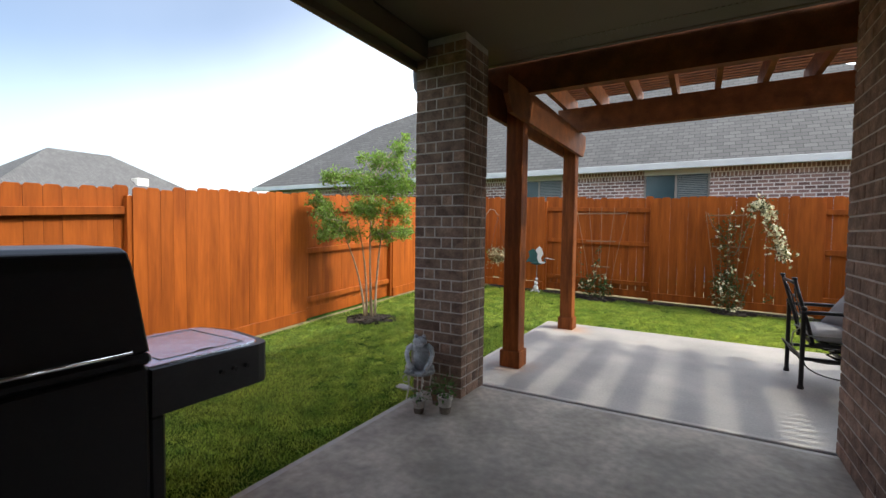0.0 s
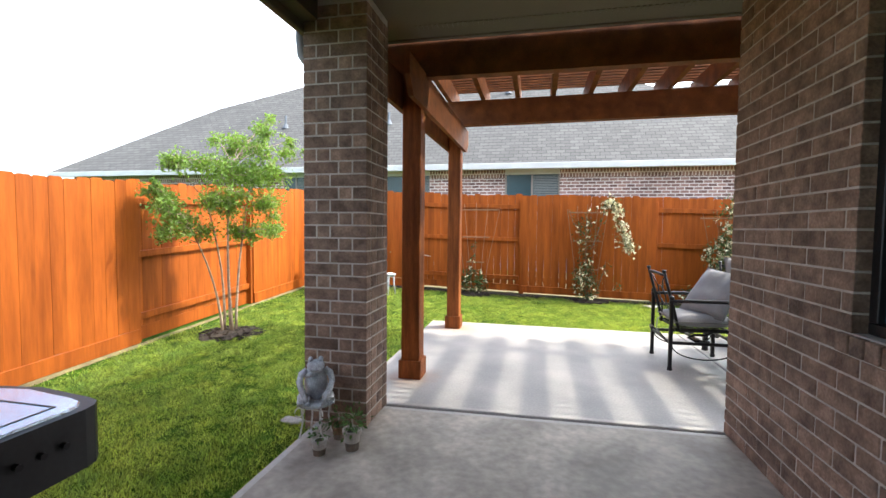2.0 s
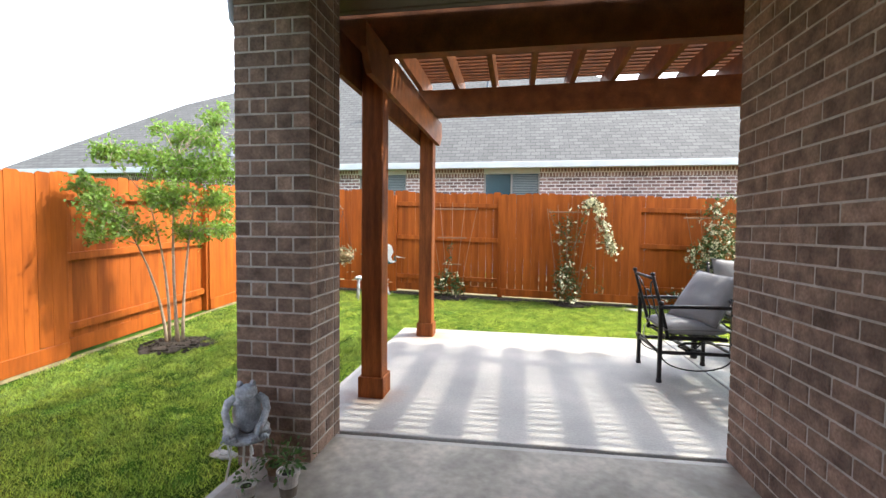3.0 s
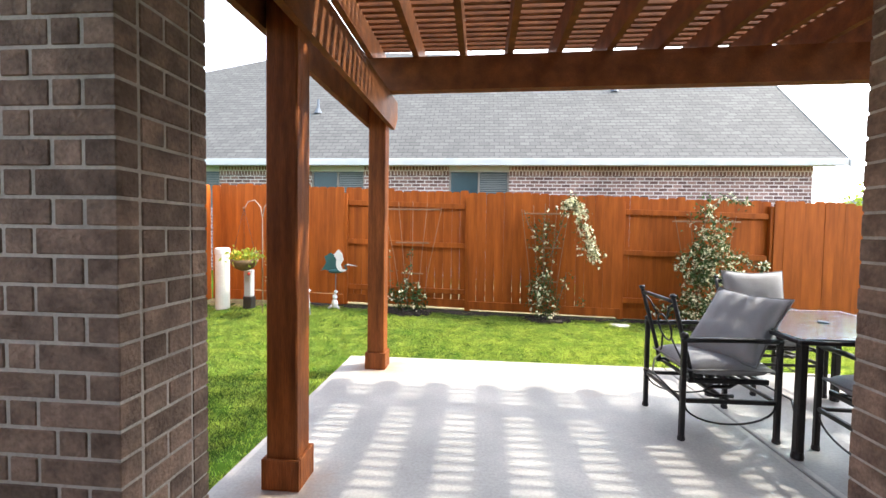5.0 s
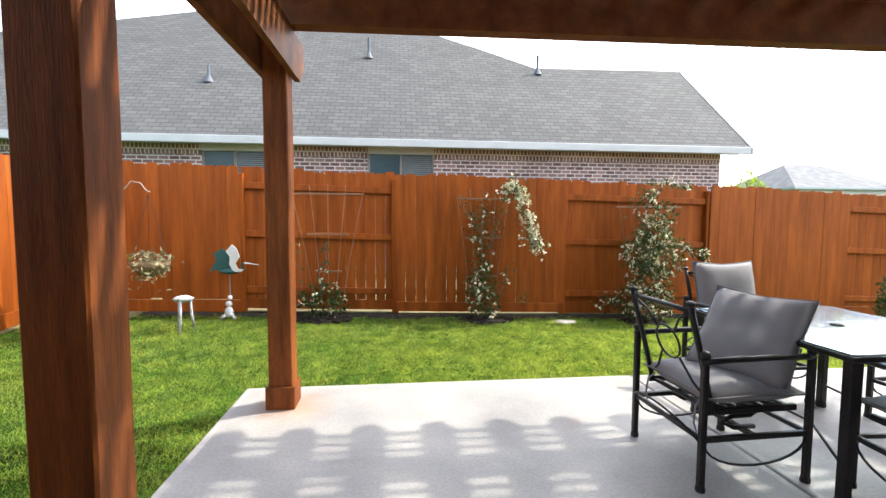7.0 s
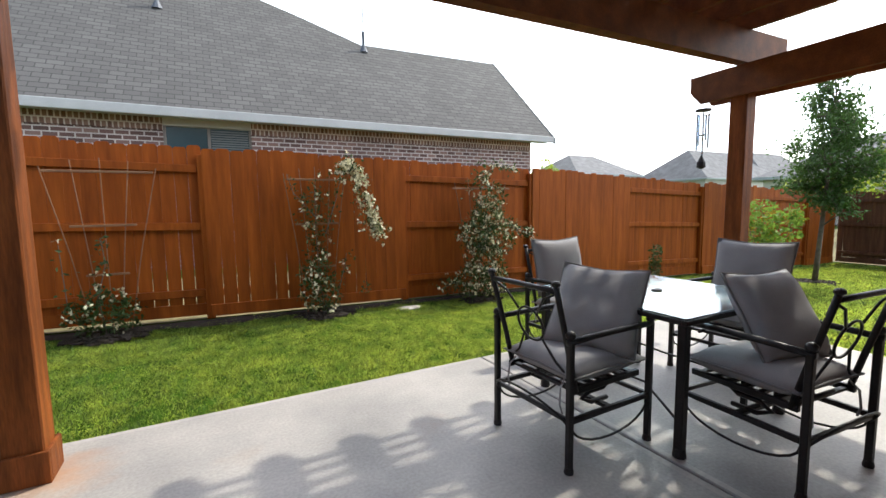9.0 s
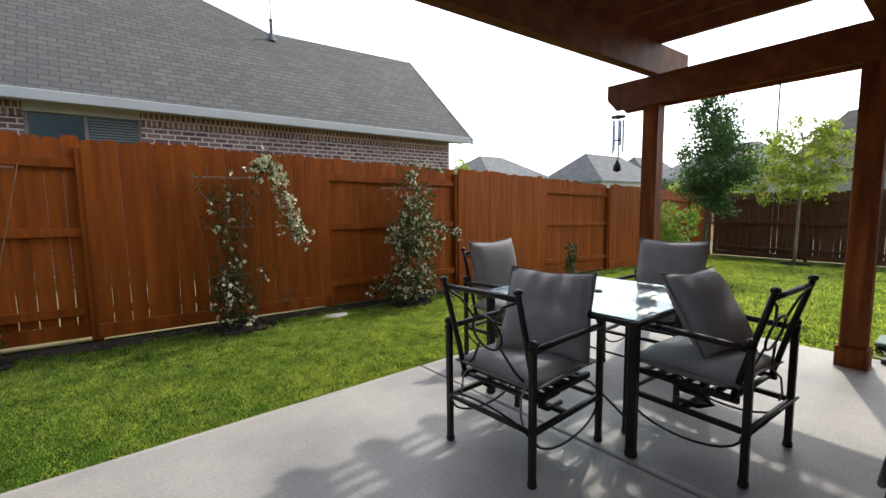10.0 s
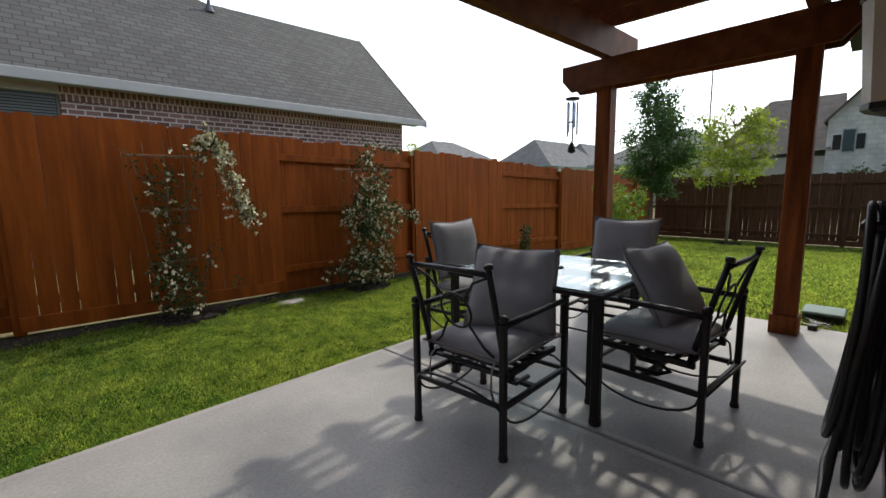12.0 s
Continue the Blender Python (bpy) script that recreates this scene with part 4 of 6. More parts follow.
    cu = part("back_cushion", bm, M_CUSHION, ch, smooth=True)
    part("piping", turn(piping(pw, h, 12, 0.015), m), M_PIPING, cu, smooth=True)
    for s in (-1, 1):
        bm = bmesh.new()
        tube(bm, [(-0.25, s * 0.2, 0.46), (-0.29, s * 0.21, 0.42), (-0.30, s * 0.215, 0.33), (-0.285, s * 0.22, 0.28)], 0.006, 4)
        part("cushion_tie", bm, M_CUSHION, ch)
    return ch


patio_chair(2.71, 1.775, 2, "black iron patio chair with grey cushions, back pillow slumped forward", lean=40, yaw=31, shift=(0.25, -0.10), tilt=4, pw=0.52, ph=0.58)
patio_chair(3.52, 1.09, 86, "black iron patio chair with grey cushions, pillow leaning towards the table", lean=33, yaw=-8, shift=(0.13, -0.06), pw=0.49)
patio_chair(3.72, 2.74, -88, "black iron patio chair with upright grey pillow at the lawn side", lean=-12, shift=(0.0, 0.06), pw=0.60)
patio_chair(4.56, 1.88, 183, "black iron patio chair with upright grey pillow beside the table", lean=-14, pw=0.60)


def patio_table():
    x0, x1, y0, y1, top = 3.0, 4.1, 1.25, 2.40, 0.775
    cx, cy = (x0 + x1) / 2, (y0 + y1) / 2
    tb = thing("patio_table", (cx, cy, 0.0), "square black iron patio table with a rippled glass top", "table")
    hx, hy = (x1 - x0) / 2, (y1 - y0) / 2
    for sx in (-1, 1):
        for sy in (-1, 1):
            bm = bmesh.new()
            px, py = sx * (hx - 0.035), sy * (hy - 0.035)
            box(bm, px - 0.025, px + 0.025, py - 0.025, py + 0.025, 0.015, top - 0.04, bevel=0.006)
            lg = part("leg", bm, M_IRON, tb)
            bm = bmesh.new()
            lathe(bm, [(0.034, 0.0), (0.036, 0.014), (0.03, 0.05)], 10, (px, py, 0))
            part("foot", bm, M_IRON, lg)
    for a in ((-hx, hx, -hy, -hy + 0.035), (-hx, hx, hy - 0.035, hy), (-hx, -hx + 0.035, -hy + 0.035, hy - 0.035), (hx - 0.035, hx, -hy + 0.035, hy - 0.035)):
        bm = bmesh.new()
        box(bm, *a, top - 0.04, top - 0.012, bevel=0.004)
        part("apron", bm, M_IRON, tb)
    bm = bmesh.new()
    box(bm, -hx + 0.006, hx - 0.006, -hy + 0.006, hy - 0.006, top - 0.0115, top, bevel=0.003)
    g = part("glass_top", bm, M_TGLASS, tb, "rippled clear glass top")
    g.visible_shadow = False
    for s in (-1, 1):
        bm = bmesh.new()
        tube(bm, [(s * (hx - 0.05), -(hy - 0.05), 0.18), (s * 0.30, -0.15, 0.24), (s * 0.30, 0.15, 0.24), (s * (hx - 0.05), hy - 0.05, 0.18)], 0.008, 6)
        part("scroll_brace", bm, M_IRON, tb, smooth=True)
    bm = bmesh.new()
    lathe(bm, [(0.035, 0), (0.035, 0.008), (0.022, 0.012)], 16, (0, 0, top - 0.001))
    part("umbrella_ring", bm, M_IRON, tb)


patio_table()


# ---- grill beside the porch ----
def build_grill():
    gr = thing("gas_grill", (-0.80, -3.10, ground_z(-0.8, -3.1)), "black gas grill with a steel side shelf beside the porch", "grill")
    # body stretches along y; its side shelf reaches towards +y
    bm = bmesh.new()
    box(bm, -0.40, 0.31, -0.75, 0.565, 0.10, 0.82, bevel=0.02)
    box(bm, -0.36, 0.29, 0.565, 0.64, 0.12, 0.568, bevel=0.015)
    part("cabinet", bm, M_BLACK, gr)
    bm = bmesh.new()
    box(bm, -0.41, 0.32, -0.77, 0.57, 0.82, 0.87, bevel=0.015)
    part("firebox", bm, M_BLACK, gr)
    bm = bmesh.new()
    prof = [(-0.38, 0.87), (0.30, 0.87), (0.298, 1.25), (0.275, 1.315), (0.22, 1.335), (-0.22, 1.335), (-0.33, 1.28), (-0.38, 1.10)]
    a = [bm.verts.new((x, -0.75, z)) for x, z in prof]
    b = [bm.verts.new((x, 0.57 - (z - 0.87) * 0.16, z)) for x, z in prof]
    bm.faces.new(a)
    bm.faces.new(b[::-1])
    for i in range(len(prof)):
        j = (i + 1) % len(prof)
        bm.faces.new((a[j], a[i], b[i], b[j]))
    bmesh.ops.recalc_face_normals(bm, faces=bm.faces[:])
    bmesh.ops.bevel(bm, geom=bm.edges[:], offset=0.012, segments=2, affect="EDGES", profile=0.5)
    lid = part("lid", bm, M_BLACK, gr)
    bm = bmesh.new()
    tube(bm, [(0.29, -0.65, 0.89), (0.335, -0.65, 0.89), (0.335, 0.48, 0.89), (0.29, 0.48, 0.89)], 0.011, 8)
    part("lid_handle", bm, M_CHROME, lid, "chrome lid handle", smooth=True)
    # side shelf with rounded outer corners
    bm = bmesh.new()
    out = [(-0.40, 0.575), (0.30, 0.575)] + [(0.30 - 0.09 + 0.09 * math.cos(t), 1.12 + 0.09 * math.sin(t)) for t in (0.0, 0.5, 1.0, 1.57)] + [(-0.08, 1.25)] + [(-0.40 + 0.12 - 0.12 * math.sin(t), 1.10 + 0.12 * math.cos(t)) for t in (0.0, 0.8, 1.57)]
    lo = [bm.verts.new((x, y, 0.57)) for x, y in out]
    hi = [bm.verts.new((x, y, 0.785)) for x, y in out]
    bm.faces.new(lo[::-1])
    bm.faces.new(hi)
    for i in range(len(out)):
        j = (i + 1) % len(out)
        bm.faces.new((lo[i], lo[j], hi[j], hi[i]))
    bmesh.ops.recalc_face_normals(bm, faces=bm.faces[:])
    sh = part("side_shelf", bm, M_PLASTIC, gr)
    bm = bmesh.new()
    ins = [(-0.05 + (x + 0.05) * 0.91, 0.58 + (y - 0.575) * 0.93) for x, y in out]
    lo = [bm.verts.new((x, y, 0.784)) for x, y in ins]
    hi = [bm.verts.new((x * 0.99, 0.58 + (y - 0.58) * 0.99, 0.795)) for x, y in ins]
    bm.faces.new(hi)
    for i in range(len(ins)):
        j = (i + 1) % len(ins)
        bm.faces.new((lo[i], lo[j], hi[j], hi[i]))
    bmesh.ops.recalc_face_normals(bm, faces=bm.faces[:])
    part("shelf_top", bm, M_STEEL, sh, "brushed steel shelf top, sky reflection in its tint")
    for x0, x1, y0, y1 in ((-0.30, 0.20, 0.655, 0.661), (-0.30, 0.20, 1.085, 1.091), (-0.306, -0.30, 0.655, 1.091), (0.20, 0.206, 0.655, 1.091)):
        bm = bmesh.new()
        box(bm, x0, x1, y0, y1, 0.793, 0.7975)
        part("lid_seam", bm, M_PLASTIC, sh)
    bm = bmesh.new()
    blob(bm, (0.19, 0.88, 0.796), 0.02, 10, (0.6, 2.6, 0.25))
    part("finger_notch", bm, M_PLASTIC, sh, smooth=True)
    for y in (0.90, 0.97, 1.04):
        bm = bmesh.new()
        tube(bm, [(0.295, y, 0.69), (0.318, y, 0.69)], 0.012, 8)
        part("hook", bm, M_IRON, sh)
    for x in (-0.33, 0.24):
        for y in (-0.68, 0.48):
            bm = bmesh.new()
            tube(bm, [(x - 0.02, y, 0.055), (x + 0.02, y, 0.055)], 0.055, 12)
            part("wheel", bm, M_PLASTIC, gr)


build_grill()


# ---- porch ornaments ----
def build_frog():
    st = thing("plant_stand", (-0.34, -0.60, 0.004), "small white wire stand on the porch edge", "stand")
    bm = bmesh.new()
    lathe(bm, [(0.12, 0.225), (0.125, 0.235), (0.12, 0.245)], 20)
    part("seat", bm, M_STATUE, st)
    for a in (45, 135, 225, 315):
        bm = bmesh.new()
        c, s = math.cos(radians(a)), math.sin(radians(a))
        tube(bm, [(0.10 * c, 0.10 * s, 0.225), (0.085 * c, 0.085 * s, 0.12), (0.11 * c, 0.11 * s, 0.0)], 0.006, 6)
        part("leg", bm, M_WHITE, st)
    for a in (225, 315):
        c, s = math.cos(radians(a)), math.sin(radians(a))
        bm = bmesh.new()
        tube(bm, arc((0.11 * c, 0.11 * s, 0.18), 0.03, 0.03, 0, 330, 12, ((c, s, 0), (0, 0, 1))), 0.005, 5)
        part("scroll", bm, M_WHITE, st)
    bm = bmesh.new()
    blob(bm, (0, 0.015, 0.13), 0.098, 18, (1.05, 0.8, 1.3), 0.08)
    blob(bm, (0, 0.01, 0.215), 0.085, 14, (1.35, 0.75, 0.55), 0.06)
    blob(bm, (0, -0.03, 0.285), 0.066, 16, (1.2, 1.05, 0.72), 0.06)
    blob(bm, (0, -0.075, 0.272), 0.042, 12, (1.45, 0.8, 0.5), 0.05)
    for s in (-1, 1):
        blob(bm, (s * 0.044, -0.03, 0.335), 0.023, 10)
        blob(bm, (s * 0.046, -0.05, 0.338), 0.012, 8)
        blob(bm, (s * 0.105, -0.02, 0.035), 0.06, 12, (0.95, 1.35, 0.62), 0.1)
        tube(bm, [(s * 0.08, 0.0, 0.235), (s * 0.125, -0.02, 0.215), (s * 0.140, -0.045, 0.165), (s * 0.122, -0.075, 0.11), (s * 0.09, -0.10, 0.06), (s * 0.07, -0.115, 0.03)], 0.033, 10, taper=0.019)
        for k in (-1, 0, 1):
            tube(bm, [(s * 0.07, -0.11, 0.03), (s * (0.07 + 0.022 * k), -0.15, 0.014)], 0.012, 6, taper=0.008)
            tube(bm, [(s * 0.12, -0.07, 0.02), (s * (0.13 + 0.025 * k), -0.125, 0.008)], 0.013, 6, taper=0.008)
    fr = part("frog_statue", bm, M_STATUE, smooth=True)
    fr.matrix_basis = at_plan(-0.34, -0.60, 0.245, 0, 0, 28) @ Matrix.Diagonal((0.74, 0.80, 0.84, 1))
    tagged(fr, "weathered grey stone frog figure sitting on a stand", "statue")


build_frog()


def leaf_mesh(points, size, rng, droop=0.25, aspect=0.5):
    """Bent leaves (two triangles each) at the points, turned at random."""
    n = len(points)
    p = np.asarray(points, dtype=float)
    d = rng.normal(size=(n, 3))
    d[:, 2] -= droop
    d /= np.linalg.norm(d, axis=1, keepdims=True)
    o = rng.normal(size=(n, 3))
    s = np.cross(d, o)
    s /= np.linalg.norm(s, axis=1, keepdims=True) + 1e-9
    k = (size * rng.uniform(0.6, 1.3, (n, 1)))
    nrm = np.cross(s, d)
    v = np.empty((n, 4, 3))
    v[:, 0] = p
    v[:, 1] = p + d * k * 0.5 + s * k * aspect * 0.5 + nrm * k * 0.1
    v[:, 2] = p + d * k
    v[:, 3] = p + d * k * 0.5 - s * k * aspect * 0.5 + nrm * k * 0.1
    i = np.arange(n)[:, None] * 4
    f = np.concatenate([i + [[0, 1, 2]], i + [[0, 2, 3]]])
    return v.reshape(-1, 3), f.tolist()


def leaves(name, points, size, mat, parent, seed, label="", droop=0.25, aspect=0.5):
    v, f = leaf_mesh(points, size, np.random.default_rng(seed), droop, aspect)
    return raw(name, v, f, mat, parent, label)


def small_pot(x, y, z, r, h, mat, label, seed, size=0.05, spread=0.07, count=90, plant=M_LEAF_PEAR):
    pt = thing("potted_plant", (x, y, z), label, "potted plant", group="small pots by the column")
    bm = bmesh.new()
    lathe(bm, [(r * 0.72, 0), (r * 0.95, h * 0.82), (r * 1.08, h * 0.84), (r * 1.08, h), (r * 0.94, h), (r * 0.9, h * 0.88)], 18)
    pot = part("pot", bm, mat, pt, smooth=False)
    bm = bmesh.new()
    lathe(bm, [(r * 0.735, 0.002), (r * 0.85, h * 0.42), (r * 0.84, h * 0.42), (r * 0.7, 0.004)], 18)
    part("foot_band", bm, M_BARK_DARK, pot)
    bm = bmesh.new()
    lathe(bm, [(r * 0.86, h * 0.80), (r * 0.5, h * 0.9)], 12)
    part("soil", bm, M_SOIL, pt)
    rng = np.random.default_rng(seed)
    pts = rng.normal(size=(count, 3)) * (spread * 0.55, spread * 0.55, spread * 0.5) + (0, 0, h + spread * 0.7)
    leaves("foliage", pts, size, plant, pt, seed)


small_pot(-0.20, -0.82, 0.004, 0.048, 0.10, M_POT, "small pale pot with a green seedling on the porch edge", 3, 0.03, 0.045, 45)
small_pot(-0.03, -0.72, 0.004, 0.055, 0.13, M_POT, "small pale pot with leafy green herbs by the column", 4, 0.035, 0.07, 100)
small_pot(-0.17, -0.60, 0.004, 0.05, 0.09, M_TERRA, "small dark pot with a green plant behind the others", 5, 0.035, 0.06, 70)

bm = bmesh.new()
blob(bm, (0, 0, 0.02), 0.065, 10, (1.4, 0.7, 0.35), 0.4)
rk = part("stepping_stone", bm, M_ROCK, smooth=True)
rk.matrix_basis = at_plan(-0.66, -0.36, -0.055)
tagged(rk, "small pale stone lying in the grass by the porch", "stone")


# ---- trees ----
def branchy(rng, base, tips, r0, sag=0.1, steps=6):
    """Stems from the base to the tips; returns a list of point lines."""
    out = []
    for tip in tips:
        b, t = Vector(base), Vector(tip)
        side = Vector((rng.uniform(-1, 1), rng.uniform(-1, 1), 0)) * sag
        line = []
        for i in range(steps + 1):
            k = i / steps
            p = b.lerp(t, k)
            p.x += (t.x - b.x) * (k * k - k) * 0.6 + side.x * math.sin(k * math.pi)
            p.y += (t.y - b.y) * (k * k - k) * 0.6 + side.y * math.sin(k * math.pi)
            line.append(p)
        out.append(line)
    return out


def earth_mound(r, flat, seed, at=(0, 0, 0)):
    """A low heap of loose earth: a lumpy dome strewn with clods."""
    rng = random.Random(seed)
    bm = bmesh.new()
    blob(bm, at, r * 0.9, 28, (1, flat, 0.13), 0.5)
    for _ in range(110):
        a, d = rng.uniform(0, 6.283), r * rng.uniform(0.1, 1.12) ** 0.7
        x, y = math.cos(a) * d, math.sin(a) * d * flat
        z = 0.11 * r * max(0.0, 1 - (d / r) ** 2) ** 0.5
        blob(bm, (at[0] + x, at[1] + y, at[2] + z + 0.004), rng.uniform(0.008, 0.026), 6, (1.3, 1, 0.7), 0.4)
    return bm


def tree(name, at, stems, clumps, leaf_n, leaf_size, leaf_mat, bark, label, seed, r0=0.022, start=0.45, mulch=0.3, twig=0.35, group="garden trees"):
    """stems: tip points over the foot; clumps: (x, y, z, radius) masses of foliage, each fed by twigs."""
    z0 = ground_z(at[0], at[1])
    tr = thing(name, (at[0], at[1], z0), label, "tree", group=group)
    rng = random.Random(seed)
    lines = []
    for i, tip in enumerate(stems):
        foot = (tip[0] * 0.28 + rng.uniform(-0.03, 0.03), tip[1] * 0.28 + rng.uniform(-0.03, 0.03), -0.03) if len(stems) > 1 else (0, 0, -0.03)
        ln = branchy(rng, foot, [tip], r0, 0.06)[0]
        bm = bmesh.new()
        tube(bm, ln, r0, 7, taper=r0 * 0.35)
        part("trunk", bm, bark, tr, smooth=True)
        lines.append(ln)
    bm = bmesh.new()
    pts = []
    nprng = np.random.default_rng(seed)
    total = sum(c[3] ** 2 for c in clumps)
    for cx, cy, cz, cr in clumps:
        c = Vector((cx, cy, cz))
        near = min((p for ln in lines for p in ln[2:]), key=lambda p: (p - c).length + 0.6 * max(0, p.z - c.z))
        mid = near.lerp(c, 0.5) + Vector((0, 0, 0.05))
        tube(bm, [near, mid, c], r0 * 0.35, 5, taper=0.003)
        k = max(5, int(22 * cr / 0.3))
        n = int(leaf_n * cr ** 2 / total)
        tips = []
        for _ in range(k):
            d = Vector((rng.gauss(0, 1), rng.gauss(0, 1), rng.gauss(0, 0.7))).normalized() * cr * rng.uniform(0.5, 1.15)
            tips.append(c + d)
            tube(bm, [c, c + d * 0.55 + Vector((0, 0, 0.02)), c + d], 0.004, 3, taper=0.0015)
        for _ in range(n):
            t = rng.choice(tips)
            u = rng.uniform(0.25, 1.05)
            p = c.lerp(t, u)
            s = cr * 0.27
            pts.append((p.x + rng.gauss(0, s), p.y + rng.gauss(0, s), p.z + rng.gauss(0, s * 0.8)))
    part("branchwork", bm, bark, tr)
    leaves("crown", pts, leaf_size, leaf_mat, tr, seed, droop=0.2, aspect=0.55)
    if mulch:
        part("mulch_ring", earth_mound(mulch, 1.0, seed), M_SOIL, tr)
    return tr


rng = random.Random(21)
clumps = []
for cx, cy, cz, cr in ((0.05, 0.0, 2.10, 0.36), (0.42, 0.1, 2.05, 0.34), (-0.35, -0.05, 2.2, 0.28), (0.15, 0.05, 2.48, 0.24), (0.55, 0.0, 2.42, 0.20), (-0.15, 0.1, 2.55, 0.2),
                       (0.62, 0.05, 1.72, 0.26), (0.2, -0.1, 1.70, 0.30), (-0.25, 0.0, 1.72, 0.28), (-0.7, 0.0, 1.55, 0.28), (-1.05, 0.0, 1.68, 0.22), (-1.22, 0.05, 1.78, 0.16),
                       (-0.45, -0.05, 1.40, 0.24), (0.0, 0.0, 1.36, 0.20), (0.6, 0.05, 1.40, 0.2), (0.85, 0.0, 1.38, 0.16), (0.35, 0.0, 1.28, 0.14), (-0.75, 0.0, 2.15, 0.16), (0.85, 0.0, 2.15, 0.16), (-0.9, 0.0, 1.36, 0.16),
                       (0.5, 0.35, 2.60, 0.20), (0.25, 0.3, 2.75, 0.17), (0.75, 0.35, 2.38, 0.2)):
    k = 0.42 if cx < -0.3 else 0.86
    clumps.append((cx * k, cy + rng.uniform(-0.2, 0.2) + (0.66 * cx if cx < -0.3 else 0.0), cz, cr * 0.82))
    clumps.append((cx * k + rng.uniform(-0.2, 0.2), cy + rng.uniform(-0.25, 0.25) + (0.66 * cx if cx < -0.3 else 0.0), cz + rng.uniform(-0.12, 0.16), cr * 0.62))
tree("crepe_myrtle", (-2.85, 1.78), [(-0.24, -0.1, 1.7), (-0.08, 0.12, 2.1), (0.12, -0.08, 2.2), (0.28, 0.06, 1.95), (-0.30, -0.36, 1.45)], clumps, 11500, 0.05, M_LEAF, M_BARK,
     "young multi-stemmed crepe myrtle with airy green leaves on the lawn", 11, r0=0.02, mulch=0.38)


def column_clumps(rng, z0, z1, rmax, n, squat=0.6):
    out = []
    for i in range(n):
        k = (i + 0.5) / n
        z = z0 + (z1 - z0) * k
        r = rmax * math.sin(math.pi * (0.12 + 0.86 * k)) ** 0.7
        a = rng.uniform(0, 6.28)
        d = r * rng.uniform(0.2, 0.85)
        out.append((d * math.cos(a), d * math.sin(a), z + rng.uniform(-0.1, 0.1), max(0.16, r * rng.uniform(0.38, 0.62))))
    return out


rng = random.Random(5)
tree("pear_tree", (11.2, 3.93), [(0.05, -0.12, 3.4)], [(x, y - 0.15, z, r) for x, y, z, r in column_clumps(rng, 1.4, 3.85, 0.70, 46)], 9000, 0.078, M_LEAF_PEAR, M_BARK_DARK,
     "slender dark green young tree with a tall narrow crown", 31, r0=0.05, mulch=0.4)
rng = random.Random(8)
tree("elm_tree", (15.3, 3.17), [(0.05, 0.0, 3.3)], [(x, y * 1.8, z, r * 0.66) for x, y, z, r in column_clumps(rng, 1.75, 3.85, 1.0, 52)], 6200, 0.09, M_LEAF_LIGHT, M_BARK,
     "young spreading tree with light green leaves near the far fence", 32, r0=0.045, mulch=0.45)


def shrub(name, at, clumps, n, size, mat, label, seed, flowers=(), stake=None, category="shrub"):
    z0 = ground_z(at[0], at[1])
    sh = thing(name, (at[0], at[1], z0), label, category)
    rng = random.Random(seed)
    bm = bmesh.new()
    pts = []
    total = sum(c[3] ** 2 for c in clumps)
    for cx, cy, cz, cr in clumps:
        tube(bm, [(rng.uniform(-0.05, 0.05), rng.uniform(-0.04, 0.04), -0.02), (cx * 0.4, cy * 0.4, cz * 0.5), (cx, cy, cz)], 0.009, 5, taper=0.003)
        for _ in range(int(n * cr ** 2 / total)):
            d = Vector((rng.gauss(0, 1), rng.gauss(0, 1), rng.gauss(0, 1)))
            d = d.normalized() * cr * rng.uniform(0.35, 1.0) ** 0.6
            pts.append((cx + d.x, cy + d.y * 0.8, cz + d.z))
    part("stem", bm, M_BARK_DARK, sh)
    leaves("foliage", pts, size, mat, sh, seed)
    for mat2, count, fs in flowers:
        pick = [rng.choice(pts) for _ in range(count)]
        pick = [(x + rng.gauss(0, 0.02), y + rng.gauss(0, 0.02) - 0.02, z + rng.gauss(0, 0.02)) for x, y, z in pick]
        many = [p for p in pick for _ in range(4)]
        leaves("blossom", many, fs, mat2, sh, seed + 1, aspect=0.8)
    return sh


shrub("rose_bush", (7.6, 3.10), [(0, 0, 0.75, 0.28), (0.1, 0.22, 1.05, 0.26), (-0.05, -0.2, 1.1, 0.26), (0, 0.05, 1.3, 0.22), (0.05, -0.3, 1.3, 0.14), (0, 0.3, 1.42, 0.13), (0, -0.05, 0.4, 0.2)],
      1300, 0.075, M_LEAF, "green rose bush with a few blooms on the lawn", 41, ((M_YELLOW, 26, 0.06),))
bm = bmesh.new()
box(bm, -0.025, 0.025, -0.025, 0.025, 0.0, 0.85, bevel=0.004)
sk = part("garden_stake", bm, M_WHITE)
sk.matrix_basis = at_plan(7.48, 3.14, ground_z(7.48, 3.14))
tagged(sk, "white wooden stake in front of the rose bush", "stake")
shrub("small_shrub", (8.1, 5.15), [(0, 0, 0.25, 0.14), (0, 0, 0.45, 0.13), (0.03, 0, 0.62, 0.11)], 420, 0.06, M_LEAF_DARK, "small dark upright shrub at the fence foot", 42)


